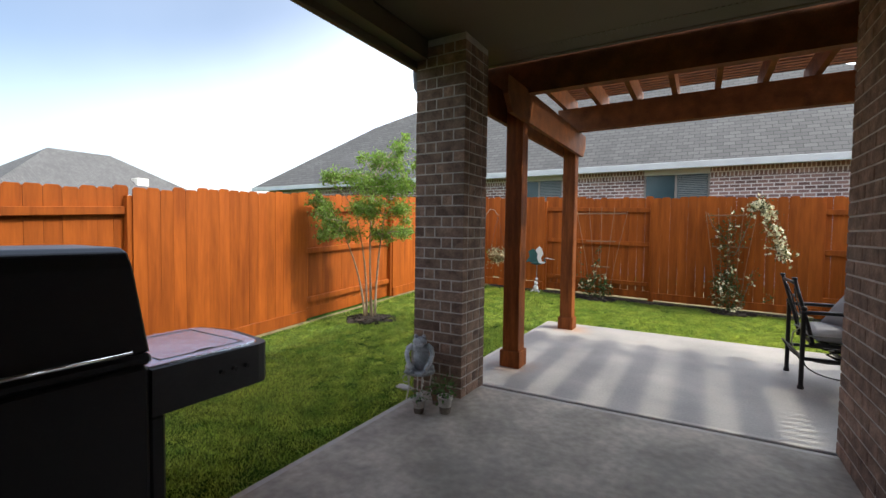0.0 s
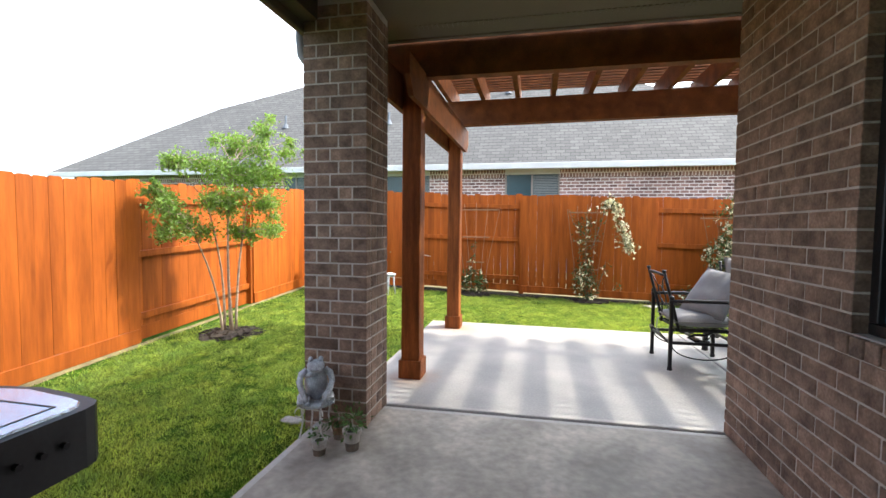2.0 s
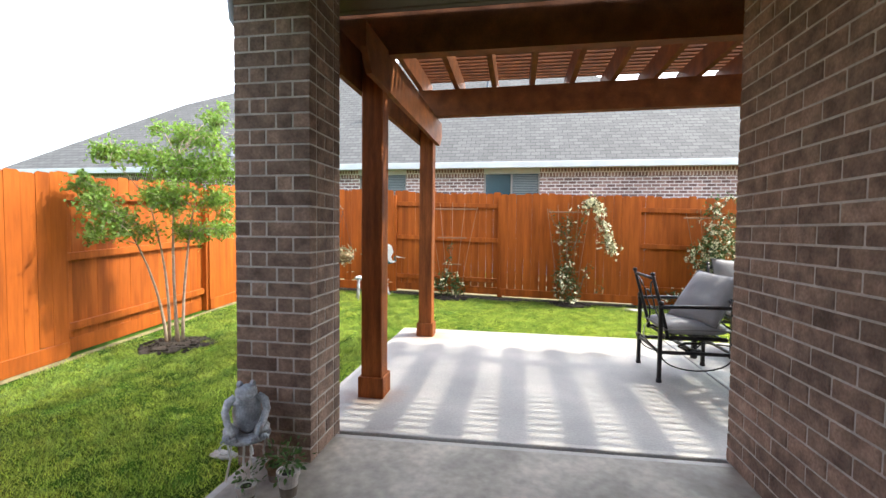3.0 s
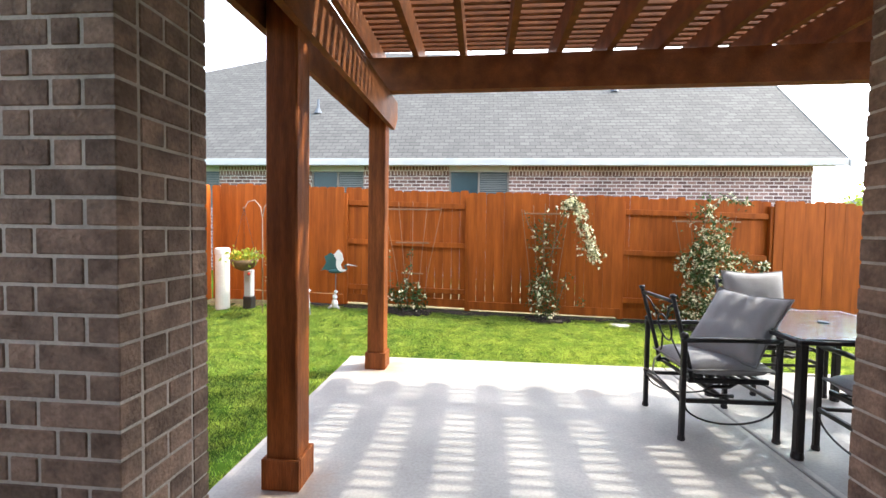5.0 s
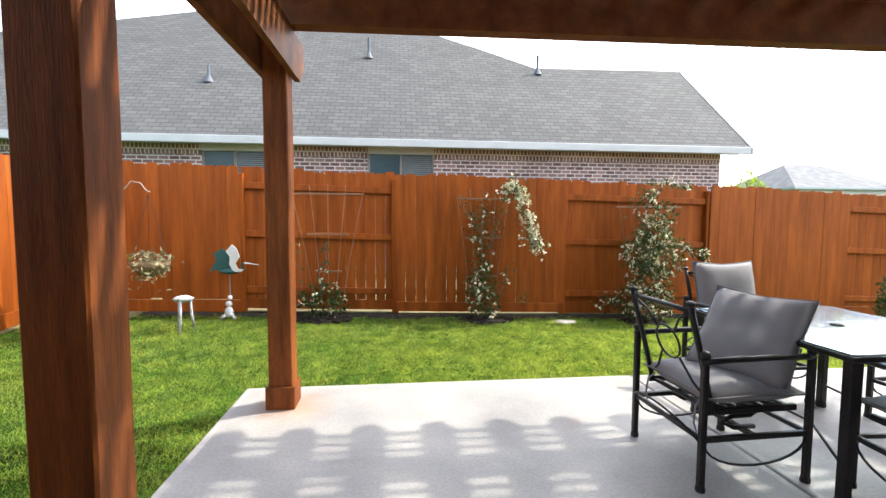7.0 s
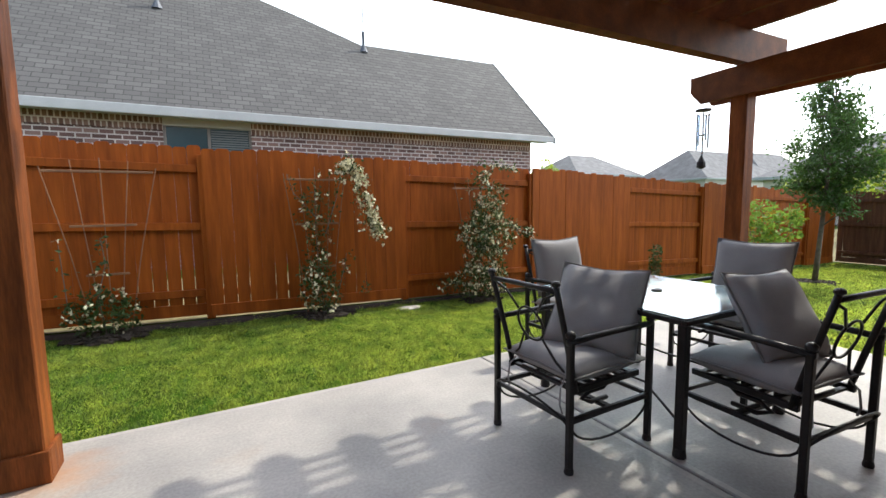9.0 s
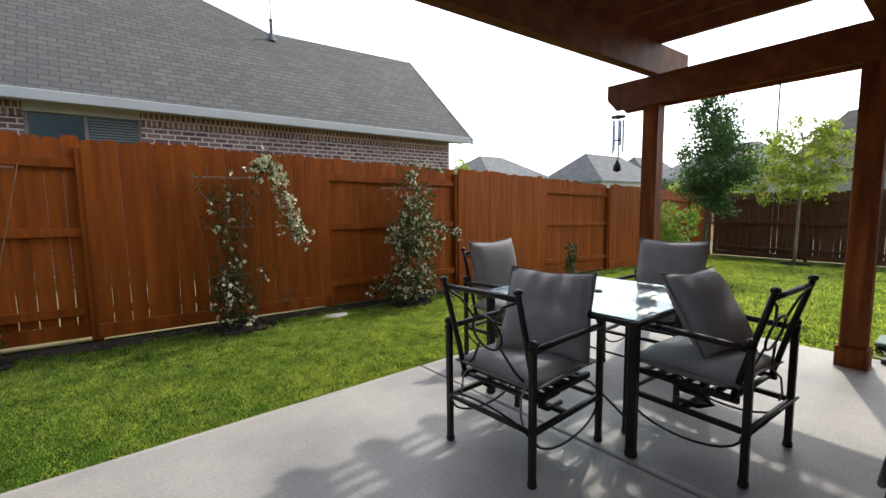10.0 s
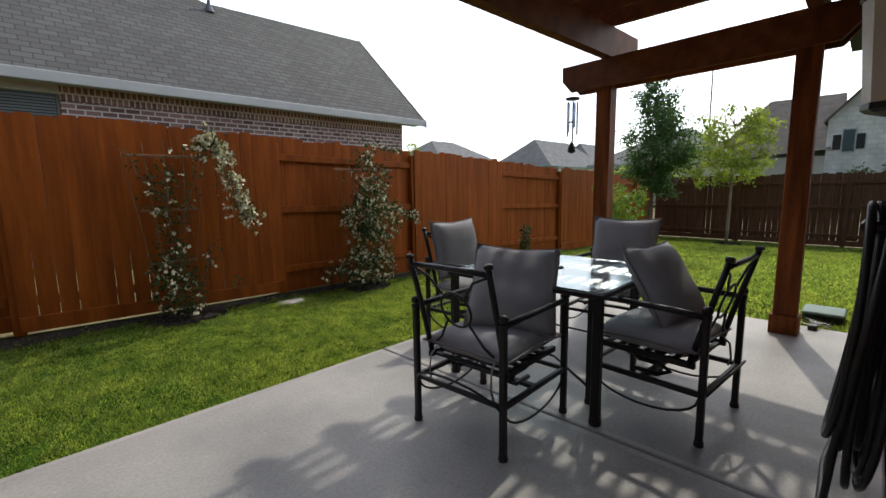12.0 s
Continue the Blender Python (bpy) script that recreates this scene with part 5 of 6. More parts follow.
# ---- climbing plants on trellises along the back fence ----
def trellis(x, y, w_top, w_low, h, bars, label, rods=5):
    z0 = ground_z(x, y)
    t = thing("trellis", (x, y, z0), label, "trellis", group="fan trellises on the back fence")
    for i in range(rods):
        k = i / (rods - 1) - 0.5
        bm = bmesh.new()
        tube(bm, [(k * w_low, 0, -0.02), (k * (w_low * 0.55 + w_top * 0.45), 0.01, h * 0.5), (k * w_top, 0.02, h + 0.1 * math.cos(k * 3))], 0.0055, 5)
        part("rod", bm, M_BAMBOO, t)
    for z, w in bars:
        bm = bmesh.new()
        box(bm, -w / 2, w / 2, -0.022, -0.008, z - 0.012, z + 0.012, bevel=0.003)
        part("crossbar", bm, M_BAMBOO, t)
    return t


def vine(x, y, lines, n, size, label, seed, bush=(), flowers=60, fsize=0.038, bloom=None):
    """A climber: stems along the lines with leaves and small blossoms round them."""
    z0 = ground_z(x, y)
    v = thing("climbing_jasmine", (x, y, z0), label, "climbing plant", group="jasmine on the back fence")
    rng = random.Random(seed)
    pts, bm = [], bmesh.new()
    for k, (line, spread, dens) in enumerate(lines):
        first = len(pts)
        tube(bm, line, 0.007, 5, taper=0.004)
        L = [Vector(p) for p in line]
        m = int(n * dens)
        for _ in range(m):
            i = rng.randrange(len(L) - 1)
            p = L[i].lerp(L[i + 1], rng.random())
            pts.append((p.x + rng.gauss(0, spread), p.y + rng.gauss(0, spread * 0.6), p.z + rng.gauss(0, spread)))
        if k == bloom:
            most = pts[first:]
    for cx, cy, cz, cr, m in bush:
        for _ in range(m):
            d = Vector((rng.gauss(0, 1), rng.gauss(0, 0.7), rng.gauss(0, 1))).normalized() * cr * rng.uniform(0.2, 1.0) ** 0.5
            pts.append((cx + d.x, cy + d.y, cz + d.z))
    part("stem", bm, M_BARK_DARK, v)
    leaves("foliage", pts, size, M_JASMINE, v, seed)
    top = [p for p in pts]
    pick = [rng.choice(most if bloom is not None and rng.random() < 0.72 else top) for _ in range(flowers)]
    many = [(a + rng.gauss(0, 0.012), b - 0.03 + rng.gauss(0, 0.012), c + rng.gauss(0, 0.012)) for a, b, c in pick for _ in range(4)]
    leaves("blossom", many, fsize, M_FLOWER, v, seed + 7, aspect=0.8)
    part("mulch_bed", earth_mound(0.36, 0.62, seed, (0, -0.06, 0.0)), M_SOIL, v)
    return v


TY = 5.42
trellis(-0.10, TY, 0.95, 0.3, 1.70, ((0.62, 0.36), (1.12, 0.55), (1.66, 0.9)), "tall bamboo fan trellis against the fence")
trellis(2.02, TY, 0.74, 0.3, 1.72, ((0.58, 0.42), (1.12, 0.52), (1.66, 0.68)), "brown bamboo fan trellis against the fence")
trellis(4.45, TY, 0.9, 0.3, 1.7, ((1.0, 0.5), (1.62, 1.0)), "bamboo fan trellis hidden by jasmine")
vine(-0.14, TY - 0.1, [([(0, 0, 0), (-0.05, 0.03, 0.4), (0.03, 0.05, 0.75), (0.0, 0.06, 1.0)], 0.04, 0.25), ([(-0.1, 0, 0), (-0.3, 0.05, 0.3), (-0.33, 0.06, 0.95)], 0.04, 0.1)], 300, 0.06,
     "small jasmine with sparse leaves starting up a trellis", 51, bush=((0.0, -0.02, 0.24, 0.28, 330), (-0.22, 0, 0.25, 0.18, 70), (0.2, 0, 0.22, 0.16, 60)), flowers=26)
vine(2.05, TY - 0.1, [([(0, 0, 0), (-0.04, 0.03, 0.5), (-0.06, 0.05, 1.0), (-0.05, 0.06, 1.6)], 0.085, 1.3), ([(-0.05, 0.04, 1.2), (-0.3, 0.05, 1.5), (-0.37, 0.05, 1.72)], 0.03, 0.06),
                      ([(0.05, 0.0, 1.0), (0.2, 0.0, 1.45), (0.27, -0.02, 1.75)], 0.04, 0.1), ([(0.27, -0.02, 1.74), (0.34, -0.03, 1.88), (0.45, -0.04, 1.72), (0.55, -0.05, 1.4), (0.62, -0.06, 1.15), (0.75, -0.06, 0.95)], 0.06, 1.3), ([(0.1, 0, 0), (0.25, 0, 0.5), (0.3, 0, 0.75)], 0.05, 0.12)], 560, 0.046,
     "white-flowering jasmine arching off a trellis", 52, bush=((-0.05, -0.02, 0.28, 0.27, 380), (-0.08, 0, 0.55, 0.2, 190), (0.5, -0.05, 0.3, 0.09, 22)), flowers=260, fsize=0.042, bloom=3)
vine(4.25, TY - 0.22, [([(0, 0, 0), (0.05, 0.05, 0.8), (0.1, 0.08, 1.5), (0.15, 0.1, 1.9)], 0.1, 0.4), ([(0.2, 0.08, 1.4), (0.5, 0.08, 1.15), (0.85, 0.06, 0.95), (1.0, 0.05, 0.92)], 0.05, 0.25), ([(0.1, 0.1, 1.75), (0.4, 0.12, 1.98), (0.75, 0.12, 1.9)], 0.035, 0.1), ([(-0.1, 0, 0.2), (-0.4, 0, 0.3), (-0.62, 0, 0.22)], 0.06, 0.15)], 950, 0.056,
     "dense white-flowering jasmine covering its trellis", 53, bush=((0.1, 0, 0.55, 0.34, 420), (0.0, 0, 0.95, 0.32, 560), (0.28, 0, 0.9, 0.3, 480), (0.2, 0.03, 1.3, 0.24, 330), (-0.1, -0.03, 0.28, 0.3, 380), (0.25, 0, 0.3, 0.25, 300), (0.35, 0.05, 1.55, 0.14, 70)), flowers=470, fsize=0.037)


# ---- ornaments on the lawn ----
def heron():
    x, y = -1.36, 5.36
    h = thing("heron_ornament", (x, y, ground_z(x, y)), "teal and white metal heron on a garden stake", "garden ornament")
    bm = bmesh.new()
    tube(bm, [(0, 0, -0.02), (0, 0, 0.58)], 0.008, 6)
    part("stake", bm, M_GUTTER, h)
    bm = bmesh.new()
    blob(bm, (0.0, 0, 0.60), 0.05, 12, (2.6, 0.8, 0.7), 0.1)
    tube(bm, [(0.11, 0, 0.61), (0.19, 0, 0.64), (0.15, 0, 0.69), (0.19, 0, 0.715)], 0.018, 8, taper=0.013)
    part("body", bm, M_TEAL, h, smooth=True)
    bm = bmesh.new()
    tube(bm, [(0.19, 0, 0.715), (0.37, 0, 0.69)], 0.011, 6, taper=0.003)
    part("beak", bm, M_WHITE, h)
    for mat, pts, nm in ((M_TEAL, [(-0.26, 0.60), (-0.20, 0.62), (0.10, 0.58), (0.02, 0.74), (-0.02, 0.86), (-0.10, 0.90), (-0.20, 0.84), (-0.17, 0.74)], "wing"), (M_WHITE, [(0.06, 0.60), (0.16, 0.60), (0.19, 0.63), (0.12, 0.64), (0.09, 0.71), (0.14, 0.80), (0.11, 0.90), (0.05, 0.96), (-0.03, 0.87), (0.02, 0.80), (0.01, 0.70)], "wing")):
        bm = bmesh.new()
        off = -0.03 if mat is M_WHITE else 0.02
        a = [bm.verts.new((px, off, pz)) for px, pz in pts]
        b = [bm.verts.new((px, off + 0.012, pz)) for px, pz in pts]
        bm.faces.new(a)
        bm.faces.new(b[::-1])
        for i in range(len(pts)):
            j = (i + 1) % len(pts)
            bm.faces.new((a[j], a[i], b[i], b[j]))
        part(nm, bm, mat, h, "white raised wing" if mat is M_WHITE else "")
    bm = bmesh.new()
    blob(bm, (0, 0, 0.09), 0.055, 12, (1, 0.9, 1.3), 0.15)
    blob(bm, (0.0, 0, 0.20), 0.042, 10, (1, 1, 1.0), 0.1)
    blob(bm, (0.015, 0, 0.28), 0.03, 10, (1, 1, 1.1))
    for s in (-1, 1):
        tube(bm, [(s * 0.04, -0.02, 0.06), (s * 0.09, -0.05, 0.015)], 0.02, 6)
    st = part("bird_statue", bm, M_WHITE, smooth=True)
    st.matrix_basis = at_plan(x + 0.02, y - 0.1, ground_z(x, y - 0.1))
    tagged(st, "small white statue standing under the heron", "statue")


heron()


def hook_and_baskets():
    x, y = -2.28, 4.72
    z = ground_z(x, y)
    s = thing("shepherd_hook", (x, y, z), "rusty metal shepherd hook pole holding two baskets", "plant hook")
    bm = bmesh.new()
    tube(bm, [(0, 0, -0.05), (0, 0, 1.45), (-0.03, 0, 1.62), (-0.12, 0, 1.72), (-0.22, 0, 1.70), (-0.27, 0, 1.62), (-0.31, 0, 1.60)], 0.008, 6)
    part("left_arm", bm, M_BARK, s, smooth=True)
    bm = bmesh.new()
    tube(bm, [(0, 0, 1.45), (0.03, 0, 1.62), (0.12, 0, 1.72), (0.22, 0, 1.70), (0.27, 0, 1.62), (0.31, 0, 1.60)], 0.008, 6)
    part("right_arm", bm, M_BARK, s, smooth=True)
    for k, bx, zz, kind in ((0, -0.29, 0.80, M_YELLOW), (1, 0.29, 0.78, M_LEAF_LIGHT)):
        b = thing("hanging_basket", (x + bx, y, z + zz), "round coir hanging basket with yellow flowers" if k == 0 else "round coir hanging basket with drooping dried plants", "hanging basket")
        bm = bmesh.new()
        lathe(bm, [(0.04, -0.15), (0.13, -0.11), (0.19, -0.03), (0.205, 0.02), (0.19, 0.02), (0.17, -0.02)], 18)
        part("liner", bm, M_TERRA, b, smooth=True)
        for a in (0, 120, 240):
            bm = bmesh.new()
            tube(bm, [(0.2 * math.cos(radians(a)), 0.2 * math.sin(radians(a)), 0.02), (0, 0, 0.80)], 0.003, 4)
            part("chain", bm, M_IRON, b)
        rng = np.random.default_rng(60 + k)
        pts = rng.normal(size=(240, 3)) * (0.12, 0.10, 0.05) + (0, 0, 0.07)
        if k:
            pts[:90] = rng.normal(size=(90, 3)) * (0.10, 0.09, 0.08) + (0.04, -0.08, -0.08)
        leaves("foliage", pts, 0.07, M_DRIED if k else M_LEAF_LIGHT, b, 61 + k)
        if k == 0:
            leaves("blossom", rng.normal(size=(50, 3)) * (0.10, 0.08, 0.02) + (-0.02, -0.05, 0.07), 0.05, M_YELLOW, b, 66, aspect=0.8)


hook_and_baskets()


def lawn_posts():
    x, y = -3.03, 4.9
    p = thing("white_pipe", (x, y, ground_z(x, y)), "thick white plastic pipe standing in the grass", "pipe")
    bm = bmesh.new()
    lathe(bm, [(0.105, -0.05), (0.105, 0.86), (0.112, 0.87), (0.112, 0.94), (0.10, 0.96), (0.05, 0.965)], 20)
    part("tube", bm, M_WHITE, p, smooth=False)
    x, y = -2.62, 4.95
    f = thing("garden_lamp", (x, y, ground_z(x, y)), "grey garden post lamp with a black base", "garden lamp")
    bm = bmesh.new()
    box(bm, -0.07, 0.07, -0.07, 0.07, 0.0, 0.2, bevel=0.01)
    part("base", bm, M_PLASTIC, f)
    bm = bmesh.new()
    box(bm, -0.06, 0.06, -0.06, 0.06, 0.2, 0.62, bevel=0.015)
    part("body", bm, M_TRIM, f)
    bm = bmesh.new()
    blob(bm, (0.03, -0.065, 0.56), 0.025, 8)
    part("red_button", bm, M_RED, f)
    x, y = -1.66, 4.75
    s = thing("garden_stool", (x, y, ground_z(x, y)), "small pale grey three-legged garden stool on the lawn", "stool")
    bm = bmesh.new()
    blob(bm, (0, 0, 0.385), 0.1, 14, (1.1, 0.9, 0.42), 0.15)
    part("seat", bm, M_STATUE, s, smooth=True)
    for a in (30, 150, 270):
        bm = bmesh.new()
        c, d = math.cos(radians(a)), math.sin(radians(a))
        tube(bm, [(0.07 * c, 0.07 * d, 0.40), (0.08 * c, 0.08 * d, 0.2), (0.11 * c, 0.11 * d, -0.01)], 0.018, 7, taper=0.013)
        part("leg", bm, M_STATUE, s, smooth=True)
    bm = bmesh.new()
    blob(bm, (0, 0, 0.0), 0.13, 12, (1.6, 0.8, 0.22), 0.4)
    m = part("rubble_patch", bm, M_ROCK, smooth=True)
    m.matrix_basis = at_plan(3.1, 5.15, ground_z(3.1, 5.15))
    tagged(m, "flat pale stone lying at the fence foot", "stone")


lawn_posts()


# ---- wind chime, lantern, hose and box by the house ----
def wind_chime():
    x, y, z = 5.97, 3.05, 2.54
    w = thing("wind_chime", (x, y, z), "metal wind chime hanging from the pergola beam", "wind chime")
    bm = bmesh.new()
    lathe(bm, [(0.085, -0.12), (0.085, -0.10)], 16)
    part("top_disc", bm, M_IRON, w)
    bm = bmesh.new()
    tube(bm, [(0, 0, 0.0), (0, 0, -0.62)], 0.003, 4)
    part("cord", bm, M_IRON, w)
    for i, L in enumerate((0.30, 0.36, 0.42, 0.48, 0.40)):
        a = i * 1.2566
        bm = bmesh.new()
        tube(bm, [(0.06 * math.cos(a), 0.06 * math.sin(a), -0.15), (0.06 * math.cos(a), 0.06 * math.sin(a), -0.15 - L)], 0.011, 8)
        part("chime_tube", bm, M_STEEL, w)
    bm = bmesh.new()
    lathe(bm, [(0.035, -0.40), (0.035, -0.385)], 12)
    part("striker", bm, M_IRON, w)
    bm = bmesh.new()
    lathe(bm, [(0.005, -0.62), (0.045, -0.70), (0.05, -0.76), (0.01, -0.78)], 12)
    part("sail", bm, M_IRON, w)


wind_chime()


def lantern():
    l = thing("wall_lantern", (3.55, 0.08, 1.68), "cream glass wall lantern with dark metal rim on brick", "wall lamp")
    bm = bmesh.new()
    box(bm, -0.06, 0.06, 0.0, 0.02, 0.15, 0.45, bevel=0.01)
    tube(bm, [(0, 0.02, 0.44), (0, 0.06, 0.60), (0, 0.15, 0.62), (0, 0.15, 0.54)], 0.012, 6)
    part("bracket", bm, M_IRON, l)
    bm = bmesh.new()
    lathe(bm, [(0.10, 0.0), (0.112, 0.16), (0.135, 0.45)], 8, (0, 0.15, 0))
    part("glass", bm, M_LANTERN, l)
    bm = bmesh.new()
    lathe(bm, [(0.145, 0.45), (0.14, 0.475), (0.06, 0.53), (0.015, 0.56)], 8, (0, 0.15, 0))
    part("cap", bm, M_IRON, l)
    bm = bmesh.new()
    lathe(bm, [(0.02, -0.05), (0.085, -0.03), (0.106, -0.015), (0.106, 0.012)], 8, (0, 0.15, 0))
    part("base_rim", bm, M_IRON, l)


lantern()


def hose():
    h = thing("garden_hose", (3.05, 0.08, 0.0), "black rubber garden hose hung in loops on the house wall", "hose")
    bm = bmesh.new()
    box(bm, -0.10, 0.10, 0.0, 0.20, 1.17, 1.21, bevel=0.01)
    box(bm, -0.12, 0.12, 0.0, 0.015, 1.12, 1.33, bevel=0.005)
    part("hanger", bm, M_IRON, h)
    rng = random.Random(4)
    for i in range(9):
        y = 0.02 + 0.018 * i
        w, d = 0.19 + rng.uniform(-0.05, 0.05), 1.05 + rng.uniform(-0.14, 0.12)
        cx = rng.uniform(-0.04, 0.04)
        line = []
        for k in range(26):
            a = 2 * math.pi * k / 26
            z = 1.27 - d / 2 * (1 - math.cos(a))
            wob = 0.02 * math.sin(3 * a + i)
            line.append((cx + (w + wob) * math.sin(a) * (1.0 + 0.25 * (1 - math.cos(a)) / 2), y + 0.012 * math.sin(2 * a + i) + 0.06 * (1 - math.cos(a)) / 2, z))
        bm = bmesh.new()
        tube(bm, line, 0.0135, 8, closed=True)
        part("loop", bm, M_HOSE, h, smooth=True)
    bm = bmesh.new()
    tube(bm, [(0.1, 0.1, 1.0), (-0.05, 0.16, 0.7), (-0.10, 0.2, 0.35), (-0.12, 0.22, 0.06), (0.0, 0.23, 0.02), (0.4, 0.24, 0.018), (1.0, 0.2, 0.018)], 0.0135, 8)
    part("tail", bm, M_HOSE, h, smooth=True)


hose()


def valve_box():
    x, y = 6.62, 0.52
    z = ground_z(x, y)
    v = thing("valve_box", (x, y, z), "low grey-green plastic utility box on the grass edge", "utility box")
    bm = bmesh.new()
    box(bm, -0.16, 0.20, -0.16, 0.16, 0.0, 0.085, bevel=0.012)
    part("body", bm, M_PLASTIC, v)
    bm = bmesh.new()
    box(bm, -0.17, 0.21, -0.17, 0.17, 0.085, 0.12, bevel=0.012)
    part("cover", bm, M_GREENBOX, v)
    rng = random.Random(9)
    w = thing("cable_tangle", (6.12, 0.55, 0.0), "loose black cables and plugs lying by the post", "cables")
    for i in range(5):
        bm = bmesh.new()
        pts = [(-0.15 + 0.09 * k, rng.uniform(-0.14, 0.12), 0.008 + 0.02 * abs(math.sin(k * 1.7 + i)) - (0.05 if k > 3 else 0)) for k in range(6)]
        tube(bm, pts, 0.005, 5)
        part("cable", bm, M_HOSE, w)
    bm = bmesh.new()
    box(bm, -0.22, -0.12, -0.03, 0.04, 0.0, 0.045, bevel=0.008)
    part("plug", bm, M_PLASTIC, w)


valve_box()


# ---- stone house and pole beyond the far fence ----
def stone_house():
    h = thing("stone_house", (42, 1.2, -0.4), "two-storey pale stone house with a dark gabled roof beyond the fence", "house")
    bm = bmesh.new()
    f = [(0, 1.75, 0), (0, -2.6, 0), (0, -2.6, 5.6), (0, -0.05, 8.1), (0, 1.75, 6.2)]
    a = [bm.verts.new(p) for p in f]
    b = [bm.verts.new((x + 9, y, z)) for x, y, z in f]
    bm.faces.new(a)
    bm.faces.new(b[::-1])
    for i in range(5):
        j = (i + 1) % 5
        bm.faces.new((a[j], a[i], b[i], b[j]))
    bmesh.ops.recalc_face_normals(bm, faces=bm.faces[:])
    part("gable_wall", bm, M_STONE, h)
    for s, y in ((1, 1.95), (-1, -2.8)):
        verts = [(-0.3, -0.05, 8.22), (9.2, -0.05, 8.22), (9.2, y, 5.95 if s > 0 else 5.45), (-0.3, y, 5.95 if s > 0 else 5.45)]
        verts += [(x, yy, z - 0.18) for x, yy, z in verts]
        raw("roof", verts, [(0, 1, 2, 3), (7, 6, 5, 4), (0, 3, 7, 4), (3, 2, 6, 7), (0, 4, 5, 1), (1, 5, 6, 2)], M_BROWN_ROOF, h)
    bm = bmesh.new()
    box(bm, 0.5, 10, 1.75, 9.0, 0, 3.6)
    part("side_wing", bm, M_PALE_WALL, h)
    raw("wing_roof", [(-0.2, 1.5, 4.0), (-0.2, 9.4, 3.5), (6, 6.0, 8.6), (6, 1.2, 8.6), (11, 9.4, 3.5), (11, 1.2, 3.5)], [(0, 1, 2, 3), (1, 4, 2), (2, 4, 5, 3), (0, 3, 5)], M_BROWN_ROOF, h)
    bm = bmesh.new()
    box(bm, -0.08, 0.02, 0.22, 0.98, 3.7, 5.35, bevel=0.02)
    w = part("window", bm, M_TRIM, h)
    bm = bmesh.new()
    box(bm, -0.10, -0.06, 0.3, 0.9, 3.8, 5.25)
    part("pane", bm, M_DARKGLASS, w)
    for y0, y1 in ((-0.22, 0.2), (1.0, 1.42)):
        bm = bmesh.new()
        box(bm, -0.09, 0.02, y0, y1, 3.95, 4.95, bevel=0.02)
        part("shutter", bm, M_IRON, w)
    bm = bmesh.new()
    box(bm, -0.4, 0.0, 1.4, 1.9, 0, 2.4)
    part("porch_post", bm, M_TRIM, h)


stone_house()


def street_pole(x, y, hgt, label):
    p = thing("utility_pole", (x, y, -0.4), label, "pole")
    bm = bmesh.new()
    tube(bm, [(0, 0, 0), (0, 0, hgt)], 0.09, 8, taper=0.05)
    part("pole", bm, M_GUTTER, p)


shrub("hedge_tree", (21.5, 23.6), [(0, 0, 3.2, 0.8), (-0.7, 0.2, 3.7, 0.6), (0.6, 0, 3.9, 0.6), (0.1, 0, 4.5, 0.5), (-0.2, 0, 2.2, 0.7)], 1500, 0.16, M_LEAF_LIGHT, "yellow-green tree crown showing over the back fence", 79, category="tree")
street_pole(42.5, 10.4, 11.6, "thin grey utility pole beyond the houses")
rng = random.Random(77)
for x, y, hh in ((37, 0.5, 2.6), (24, 8.5, 2.4), (30, 12, 2.8)):
    shrub("hedge_tree", (x, y), [(rng.uniform(-0.9, 0.9), rng.uniform(-1.1, 1.1), rng.uniform(0.8, hh), rng.uniform(0.4, 0.7)) for _ in range(12)], 1400, 0.22, M_LEAF_DARK if x > 26 else M_LEAF_LIGHT, "green bushy tree beyond the fence", 80 + x, category="tree")


# ---- bare soil at the fence foot ----
def soil_strip(points, width, mat, label, seed):
    """A ragged strip of earth just proud of the lawn's soil, along a fence."""
    rng = random.Random(seed)
    verts, faces = [], []
    (ax, ay), (bx, by) = points
    n = 60
    L = math.hypot(bx - ax, by - ay)
    nx, ny = -(by - ay) / L, (bx - ax) / L
    for i in range(n + 1):
        k = i / n
        w = width * (0.75 + 0.5 * noise.noise(Vector((k * 9, seed, 0))) + rng.uniform(-0.1, 0.1))
        for j in range(4):
            x, y = ax + (bx - ax) * k + nx * w * j / 3, ay + (by - ay) * k + ny * w * j / 3
            verts.append((x, y, ground_z(max(-3.62, x), min(5.54, y)) + 0.018 - 0.012 * (j == 3)))
    for i in range(n):
        for j in range(3):
            a = i * 4 + j
            faces.append((a, a + 1, a + 5, a + 4))
    return tagged(raw("soil_strip", verts, faces, mat), label, "soil", kind="structure")


soil_strip([(-3.60, 4.98), (-3.60, -5.5)], 0.10, M_DRY, "dry tan soil at the foot of the sunny fence", 3)
soil_strip([(-2.5, 5.52), (-3.60, 5.52)], 0.62, M_DRY, "bare dry tan soil in the fence corner", 6)
soil_strip([(-3.6, 5.58), (14.0, 5.58)], 4.6, M_DRY, "dry tan ground of the yard behind the back fence", 9)
# unseen strip, added so that the far fence's slits show bright
soil_strip([(16.5, 12.0), (16.5, -9.0)], 26.0, M_DRY, "pale ground added beyond the far fence to brighten its slits", 12)
soil_strip([(6.2, 5.52), (-2.48, 5.52)], 0.22, M_SOIL, "dark soil at the foot of the back fence", 4)


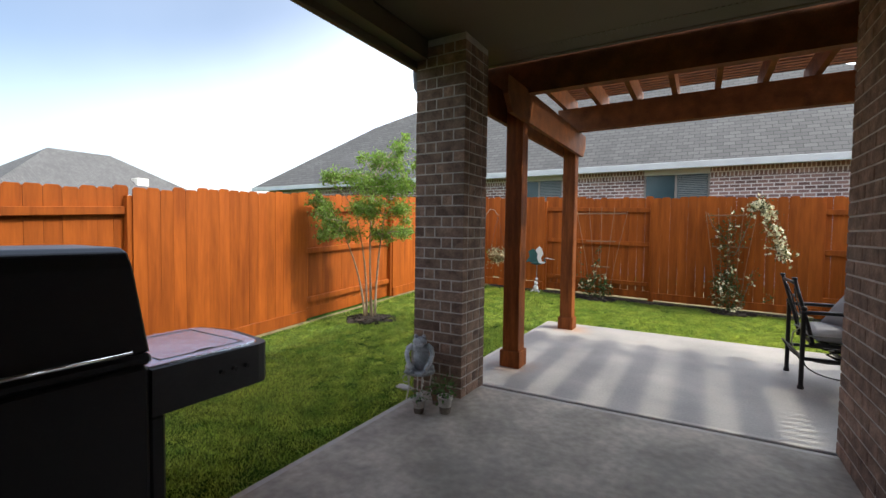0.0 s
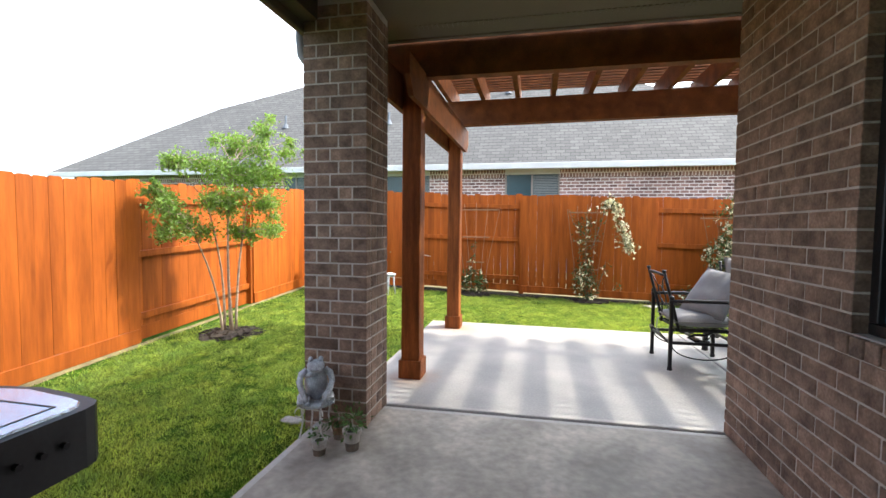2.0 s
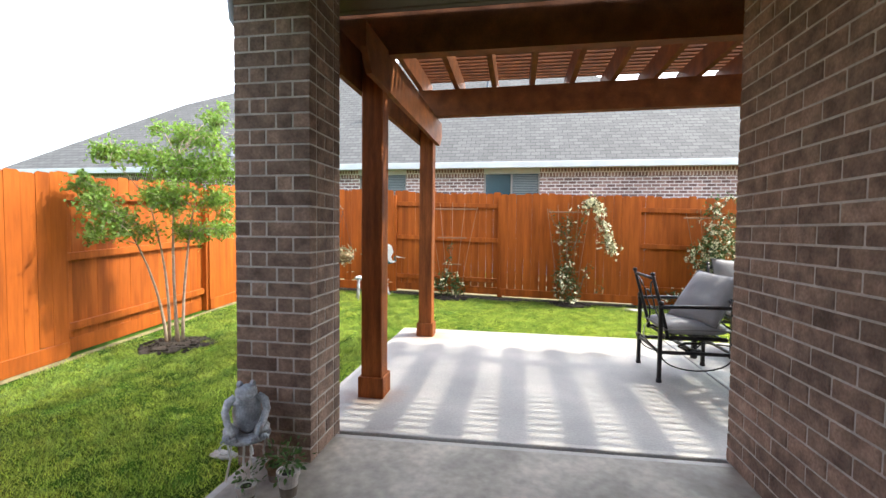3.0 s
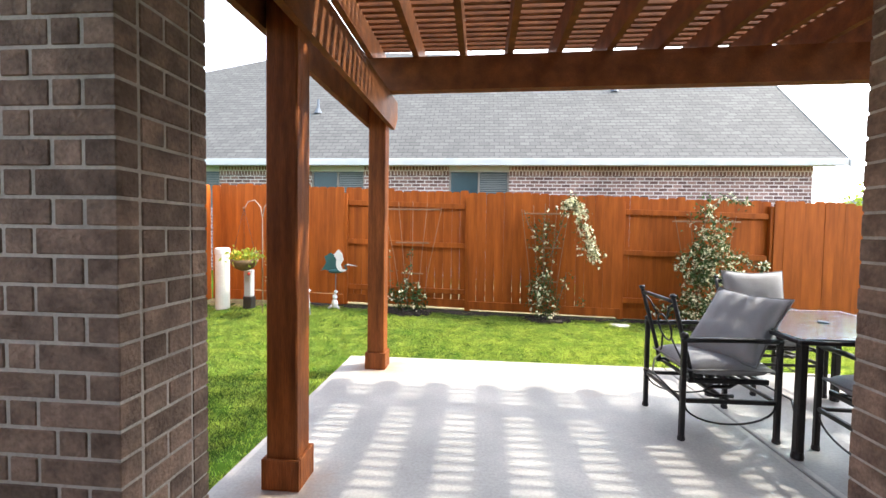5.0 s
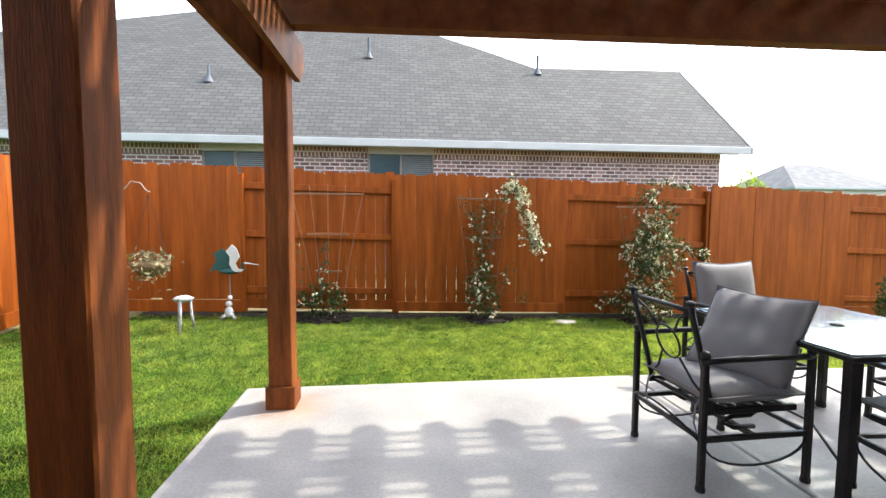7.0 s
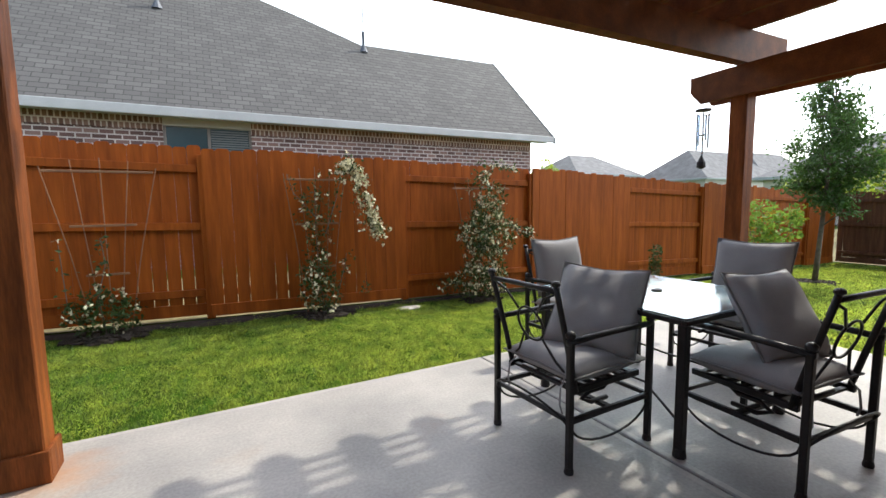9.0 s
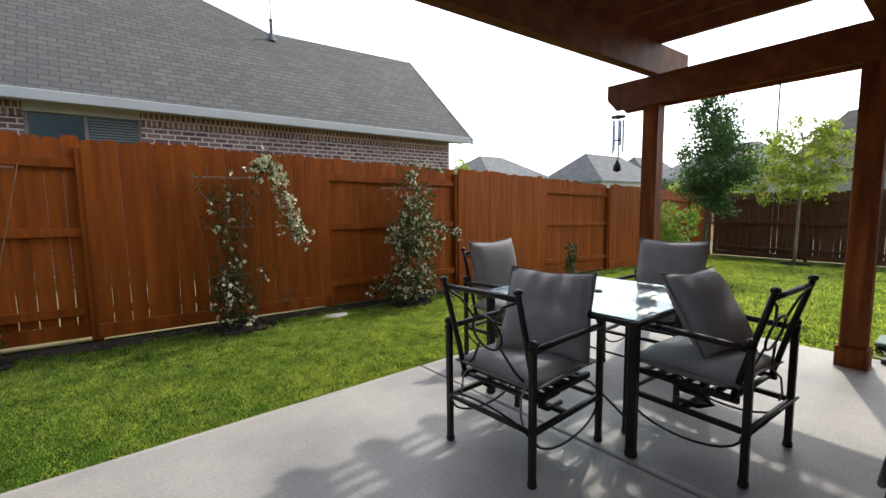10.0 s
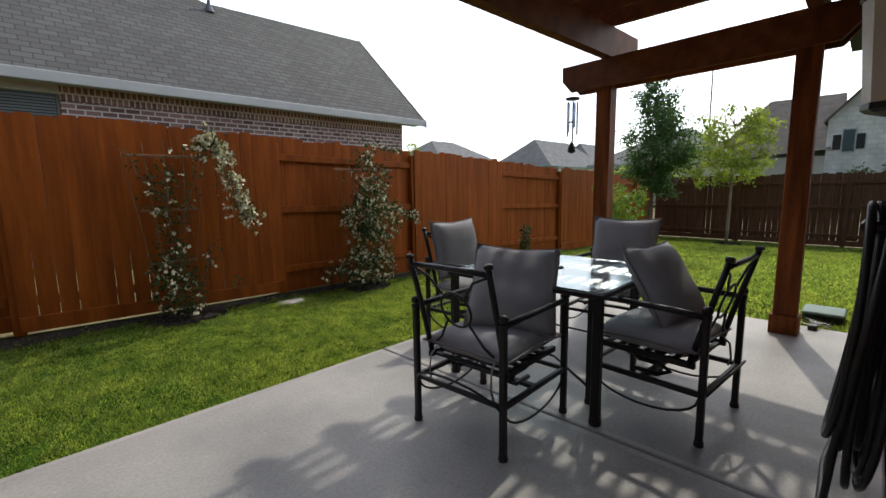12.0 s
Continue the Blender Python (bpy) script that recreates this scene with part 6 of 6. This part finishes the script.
# ---- grass ----
def grass(name, area, per_m2, height, width, seed, label, skip=None):
    rng = np.random.default_rng(seed)
    x0, x1, y0, y1 = area
    n = int((x1 - x0) * (y1 - y0) * per_m2)
    x, y = rng.uniform(x0, x1, n), rng.uniform(y0, y1, n)
    keep = np.ones(n, bool)
    keep &= ~((x > -0.445) & (x < 6.045) & (y < 3.165))
    dens = np.array([noise.noise(Vector((a * 1.1, b * 1.1, 3.0))) for a, b in zip(x, y)])
    keep &= (dens + rng.uniform(-0.2, 1.0, n)) > -0.25
    for bx, by, br in ((-2.85, 1.78, 0.29), (-0.14, 5.3, 0.22), (2.05, 5.3, 0.22), (4.25, 5.2, 0.24), (11.2, 4.05, 0.36), (15.3, 3.2, 0.4), (-3.45, 5.35, 0.62)):
        keep &= ((x - bx) ** 2 + (y - by) ** 2 * 1.8) > br ** 2
    edge = np.minimum(x + 3.62, 5.54 - y) + 0.15 * dens
    keep &= rng.uniform(0, 1, n) < np.clip((edge - 0.05) / 0.35, 0.06, 1.0)
    x, y, dens = x[keep], y[keep], dens[keep]
    tuft = np.array([noise.noise(Vector((a * 7.5, b * 7.5, 9.0))) for a, b in zip(x, y)])     # tufts a hand wide
    keep = tuft + rng.uniform(-0.3, 1.5, len(x)) > -0.25
    x, y, dens, tuft = x[keep], y[keep], dens[keep], tuft[keep]
    n = len(x)
    z = np.array([ground_z(a, b) for a, b in zip(x, y)]) - 0.01
    a = rng.uniform(0, 6.283, n)
    h = height * rng.uniform(0.5, 1.25, n) * (1 + 0.35 * dens + 0.5 * tuft)
    w = width * rng.uniform(0.7, 1.3, n)
    lean = rng.uniform(0.2, 1.3, n) * h
    b = rng.uniform(0, 6.283, n)
    v = np.empty((n, 3, 3))
    v[:, 0] = np.stack([x - w * np.cos(a), y - w * np.sin(a), z], 1)
    v[:, 1] = np.stack([x + w * np.cos(a), y + w * np.sin(a), z], 1)
    v[:, 2] = np.stack([x + lean * np.cos(b), y + lean * np.sin(b), z + h], 1)
    f = np.arange(n * 3).reshape(-1, 3).tolist()
    ob = raw(name, v.reshape(-1, 3), f, M_BLADE)
    return tagged(ob, label, "grass", kind="stuff")


grass("grass", (-3.58, -0.40, -3.6, 5.5), 15000, 0.034, 0.0045, 1, "short green lawn grass beside the porch")
grass("grass", (-0.44, 6.0, 3.16, 5.5), 21000, 0.032, 0.0046, 2, "short sunlit green lawn grass behind the patio")
grass("grass", (6.0, 16.2, -2.5, 5.5), 3600, 0.05, 0.009, 3, "green lawn grass reaching the far fence")
